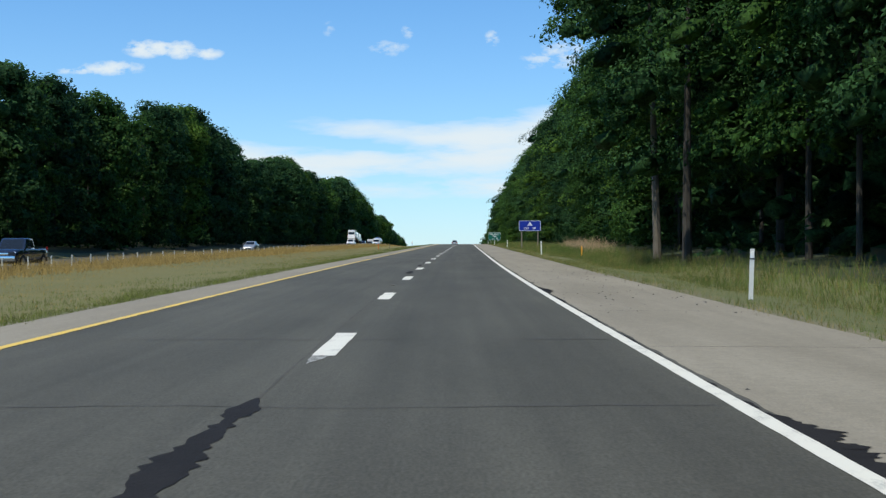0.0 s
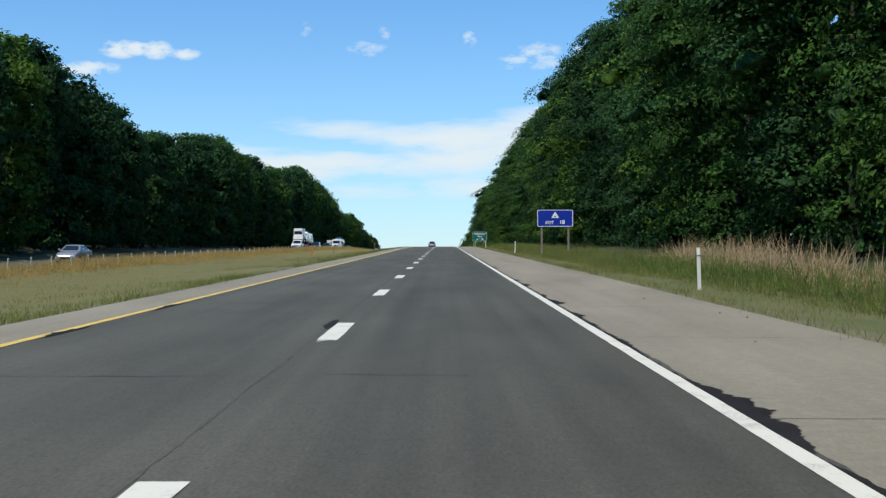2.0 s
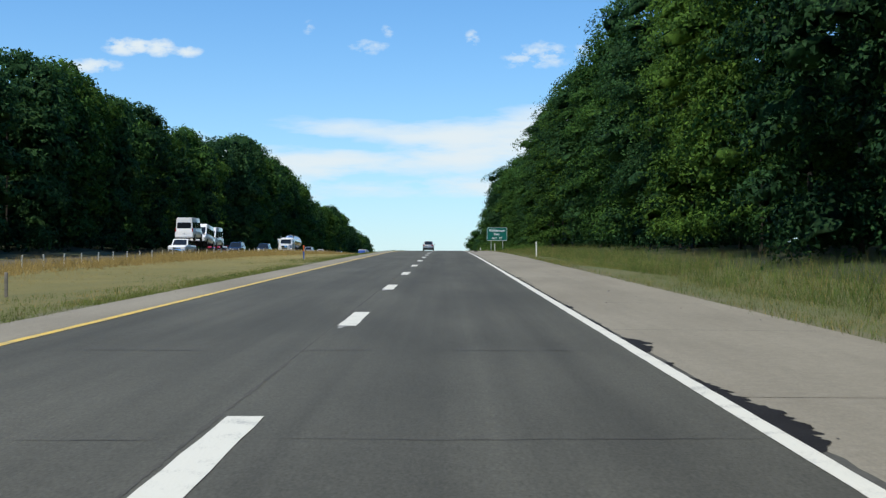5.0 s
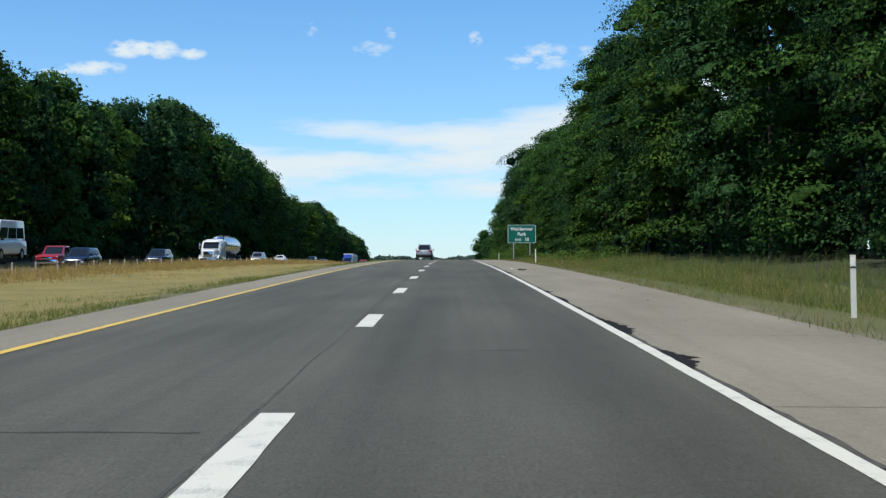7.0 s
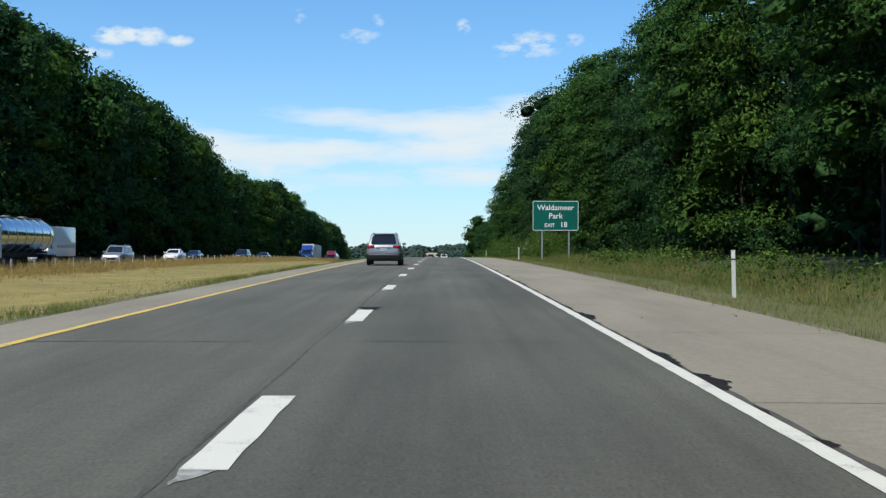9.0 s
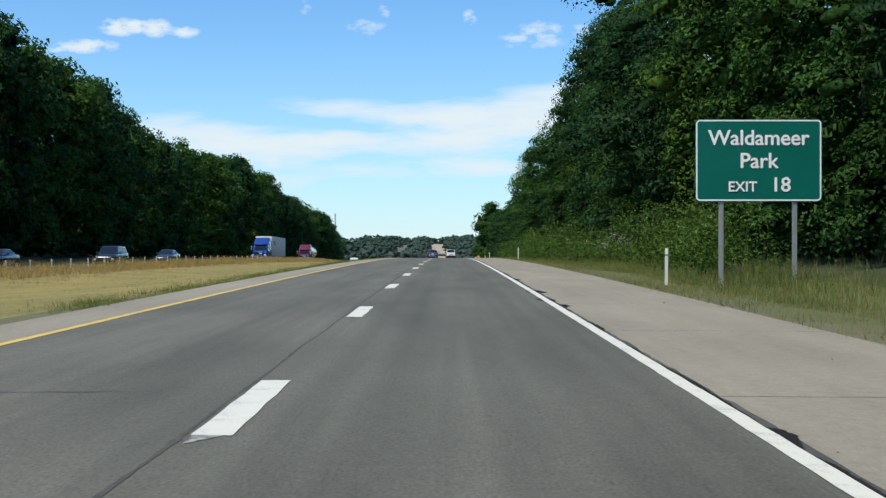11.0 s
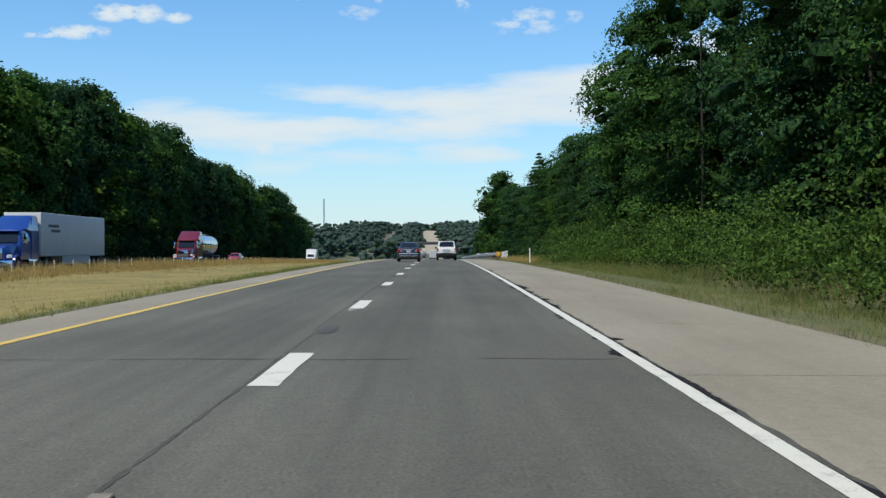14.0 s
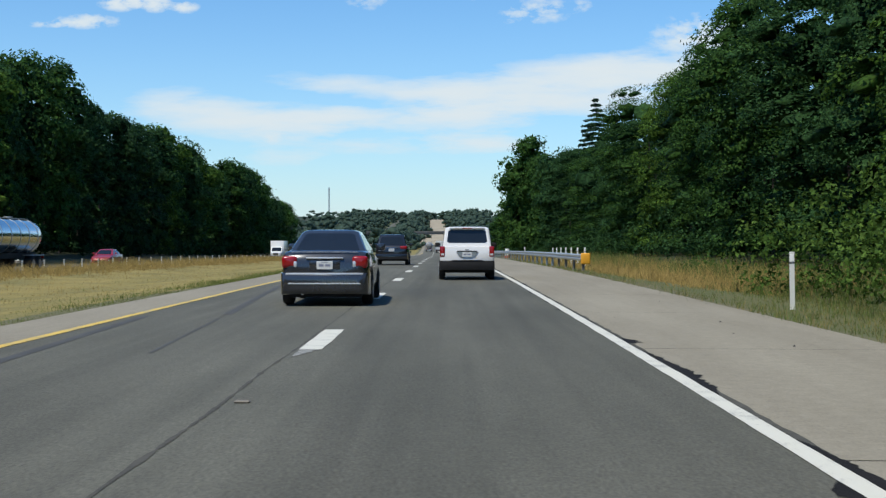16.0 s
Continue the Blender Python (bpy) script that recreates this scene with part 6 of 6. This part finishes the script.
def box_trailer(name, label, skin, s, off, up, turn, long=16.0, logo=True):
    """A van trailer; its front wall over the origin, running back along -y."""
    ob = set_down(thing(name, label, "trailer"), s, off, up, turn)
    part("box", box(-1.29, 1.29, -long, 0, 1.15, 4.1, 0.04, 2), skin, ob)
    part("floor_rail", box(-1.3, 1.3, -long, 0, 1.05, 1.15, 0.02, 1), "galv", ob)
    part("side_skirt", box(1.2, 1.24, -long + 4, -5, 0.45, 1.05, 0.01, 1), skin, ob)
    part("side_skirt", box(-1.24, -1.2, -long + 4, -5, 0.45, 1.05, 0.01, 1), skin, ob)
    for sgn in (1, -1):
        x0, x1 = sorted((sgn * 0.02, sgn * 1.24))
        d = part("rear_door", box(x0, x1, -long - 0.03, -long, 1.2, 4.02, 0.01, 1), skin, ob)
        for x in (0.35, 0.95):
            part("lock_rod", rod(0.018, (sgn * x, -long - 0.045, 1.2), (sgn * x, -long - 0.045, 4.0), 6), "galv", d)
        x0, x1 = sorted((sgn * 0.9, sgn * 1.2))
        part("tail_light", box(x0, x1, -long - 0.05, -long + 0.02, 1.02, 1.12, 0.01, 1), "red_lens", ob)
        if logo:
            part("mark", box(min(sgn * 1.291, sgn * 1.294), max(sgn * 1.291, sgn * 1.294), -4.0, -1.6, 3.1, 3.3), "ink", ob)
            part("mark", box(min(sgn * 1.291, sgn * 1.294), max(sgn * 1.291, sgn * 1.294), -4.3, -2.2, 2.75, 2.95), "ink", ob)
        part("landing_leg", box(sgn * 0.9 - 0.06, sgn * 0.9 + 0.06, -3.2, -3.05, 0.15, 1.1, 0.01, 1), "trim", ob)
    part("bumper_bar", box(-1.1, 1.1, -long - 0.02, -long + 0.08, 0.5, 0.6, 0.01, 1), "galv", ob)
    truck_wheels(ob, (-long + 1.6, -long + 2.9), 1.22)
    return ob


def tank_trailer(name, label, skin, s, off, up, turn, long=12.0):
    """A tank trailer; its front over the origin, running back along -y."""
    ob = set_down(thing(name, label, "tank trailer"), s, off, up, turn)
    n = 28
    prof = ((0.25, 0.0), (0.75, 0.06), (1.0, 0.2), (1.12, 0.5), (1.16, 1.2), (1.16, long - 1.2), (1.12, long - 0.5), (1.0, long - 0.2), (0.7, long - 0.05), (0.25, long))
    part("tank", loft([[(q * math.cos(2 * math.pi * k / n), -w, 2.35 + q * math.sin(2 * math.pi * k / n)) for k in range(n)] for q, w in prof]), skin, ob)
    for w in np.linspace(1.3, long - 1.3, 6):
        part("band", loft([[(q * math.cos(2 * math.pi * k / n), -w + d, 2.35 + q * math.sin(2 * math.pi * k / n)) for k in range(n)] for q, d in ((1.15, -0.04), (1.18, -0.03), (1.18, 0.03), (1.15, 0.04))]), "galv", ob)
    for w in (long * 0.35, long * 0.65):
        part("hatch", rod(0.3, (0, -w, 3.48), (0, -w, 3.64), 16), "galv", ob)
    part("walkway", box(-0.35, 0.35, -long + 1.0, -1.0, 3.5, 3.54), "galv", ob)
    part("frame", box(-0.5, 0.5, -long, -0.5, 0.85, 1.25, 0.03, 1), "trim", ob)
    for sgn in (1, -1):
        part("ladder_rail", rod(0.02, (sgn * 0.2, -long - 0.1, 0.9), (sgn * 0.2, -long + 0.2, 3.4), 6), "galv", ob)
        x0, x1 = sorted((sgn * 0.8, sgn * 1.1))
        part("tail_light", box(x0, x1, -long - 0.05, -long + 0.05, 0.85, 1.0, 0.01, 1), "red_lens", ob)
        x0, x1 = sorted((sgn * 0.75, sgn * 1.25))
        part("mudguard", box(x0, x1, -long + 0.3, -long + 3.2, 1.06, 1.1, 0.02, 1), "galv", ob)
    part("rear_bumper", box(-1.15, 1.15, -long - 0.1, -long, 0.5, 0.72, 0.02, 1), "galv", ob)
    truck_wheels(ob, (-long + 1.1, -long + 2.4), 1.22)
    return ob


# white tractor with a polished tank, s is that of the coupling
opposite(tractor("semi_tractor", "white long-nosed semi tractor with chrome grille", "paint_white", tall=False), 401)
tank_trailer("tank_trailer", "polished steel tank trailer behind the white tractor", "polished", 400.2, -27.4, OPP, 180, 11.0)
opposite(tractor("semi_tractor", "blue semi tractor with tall roof fairing", "paint_blue"), 587.5)
box_trailer("box_trailer", "white box trailer with dark unreadable marks", "trailer_skin", 586.8, -27.4, OPP, 180)
opposite(tractor("semi_tractor", "dark red semi tractor with chrome bumper", "paint_maroon"), 646)
tank_trailer("tank_trailer", "mirror-polished tank trailer behind the red tractor", "polished", 645.2, -27.4, OPP, 180, 11.0)
# trucks far ahead
set_down(tractor("semi_tractor", "grey semi tractor far ahead", "paint_silver", tall=False), 1040, -1.9)
tank_trailer("tank_trailer", "dull grey tank trailer far ahead", "dull_tank", 1040.8, -1.9, 0, 0, 11.0)
set_down(tractor("semi_tractor", "white semi tractor far ahead", "paint_white"), 1010, 1.9)
box_trailer("box_trailer", "white box trailer far ahead on the lane", "trailer_skin", 1010.7, 1.9, 0, 0, 14.0, False)

# pickup with a trailer that carries three vans
opposite(car("pickup_truck", "pickup", "paint_white", "white pickup truck hauling a long car trailer", "pickup truck"), 311.5)
carrier = set_down(thing("car_trailer", "long black car carrier trailer with ramps", "trailer"), 313.0, -27.4, OPP, 180)
for x in (-0.9, 0.9):
    part("runway", box(x - 0.25, x + 0.25, -17.5, -1.5, 0.72, 0.86, 0.02, 1), "trim", carrier)
    part("upper_runway", box(x - 0.25, x + 0.25, -5.5, 1.2, 1.62, 1.72, 0.02, 1), "trim", carrier)
    for y in (-5.2, -1.7):
        part("upright", box(x - 0.06, x + 0.06, y - 0.06, y + 0.06, 0.86, 1.62), "trim", carrier)
    for y in (-14, -10, -6):
        part("cross_beam", box(-1.0, 1.0, y - 0.06, y + 0.06, 0.62, 0.72), "trim", carrier) if x > 0 else None
truck_wheels(carrier, (-10.5, -11.6), 1.2, 0.36)
van = car("van", "van", "paint_white", "white high-roof van carried on the trailer", "van", group="vans on the trailer")
base = road_pose(313.0, -27.4, OPP, 180)
van.matrix_basis = base @ pose(0, -2.2, 1.725, 0, 0, 180)
copy_thing(van, base @ pose(0, -9.2, 1.1, 5, 0, 0))
copy_thing(van, base @ pose(0, -15.0, 0.87, 0, 0, 0))


def box_truck(name, label, s, off, up, turn, motorhome=False):
    """A cab-chassis with a box body: a delivery truck or a motorhome."""
    ob = set_down(thing(name, label, "motorhome" if motorhome else "truck"), s, off, up, turn)
    part("hood", loft([[(-w, y, 0.5), (w, y, 0.5), (w, y, z - 0.15), (w * 0.85, y, z), (-w * 0.85, y, z), (-w, y, z - 0.15)] for y, w, z in ((2.4, 0.98, 1.4), (3.2, 0.94, 1.3), (3.45, 0.8, 1.15))]), "paint_white", ob)
    part("cab", loft([[(-w, 1.2, z), (w, 1.2, z), (w, y1, z), (-w, y1, z)] for w, y1, z in ((0.98, 2.6, 0.5), (1.0, 2.55, 1.35), (0.88, 1.95, 2.1), (0.8, 1.9, 2.18))]), "paint_white", ob)
    part("windscreen", quad_panel((0.95, 2.57, 1.38), (-0.95, 2.57, 1.38), (-0.85, 1.97, 2.08), (0.85, 1.97, 2.08), 0.05, 0.95, 0.05, 0.95), "glass", ob)
    part("body", box(-1.2, 1.2, -4.2, 1.2, 0.8, 3.25, 0.06, 2), "paint_white", ob)
    if motorhome:
        part("overcab", loft([[(-1.2, y, z0), (1.2, y, z0), (1.2, y, 3.25), (-1.2, y, 3.25)] for y, z0 in ((1.19, 2.3), (2.0, 2.3), (2.5, 2.6))]), "paint_white", ob)
    for sgn in (1, -1):
        x0, x1 = sorted((sgn * 0.55, sgn * 0.92))
        part("headlight", box(x0, x1, 3.32, 3.47, 0.85, 1.05, 0.03, 2), "clear_lens", ob)
        q = ((1.0, 1.4, 1.4), (1.0, 2.4, 1.4), (0.89, 1.95, 2.05), (0.89, 1.4, 2.05)) if sgn > 0 else ((-1.0, 2.4, 1.4), (-1.0, 1.4, 1.4), (-0.89, 1.4, 2.05), (-0.89, 1.95, 2.05))
        part("side_window", quad_panel(*q, 0.05, 0.95, 0.05, 0.95), "glass", ob)
        part("stripe", box(min(sgn * 1.201, sgn * 1.205), max(sgn * 1.201, sgn * 1.205), -3.8, 0.9, 1.5, 1.75), "paint_blue" if not motorhome else "paint_silver", ob)
    part("grille", box(-0.45, 0.45, 3.4, 3.48, 0.75, 1.1, 0.02, 1), "trim", ob)
    part("bumper", box(-0.98, 0.98, 3.38, 3.58, 0.42, 0.68, 0.04, 2), "chrome", ob)
    truck_wheels(ob, (2.5,), 1.0, 0.4)
    truck_wheels(ob, (-2.6,), 1.12, 0.4)
    return ob


box_truck("motorhome", "white motorhome with a bed over the cab", 424, -31.2, OPP, 180, True)
box_truck("delivery_truck", "white box truck with a blue side stripe", 787, -27.4, OPP, 180)
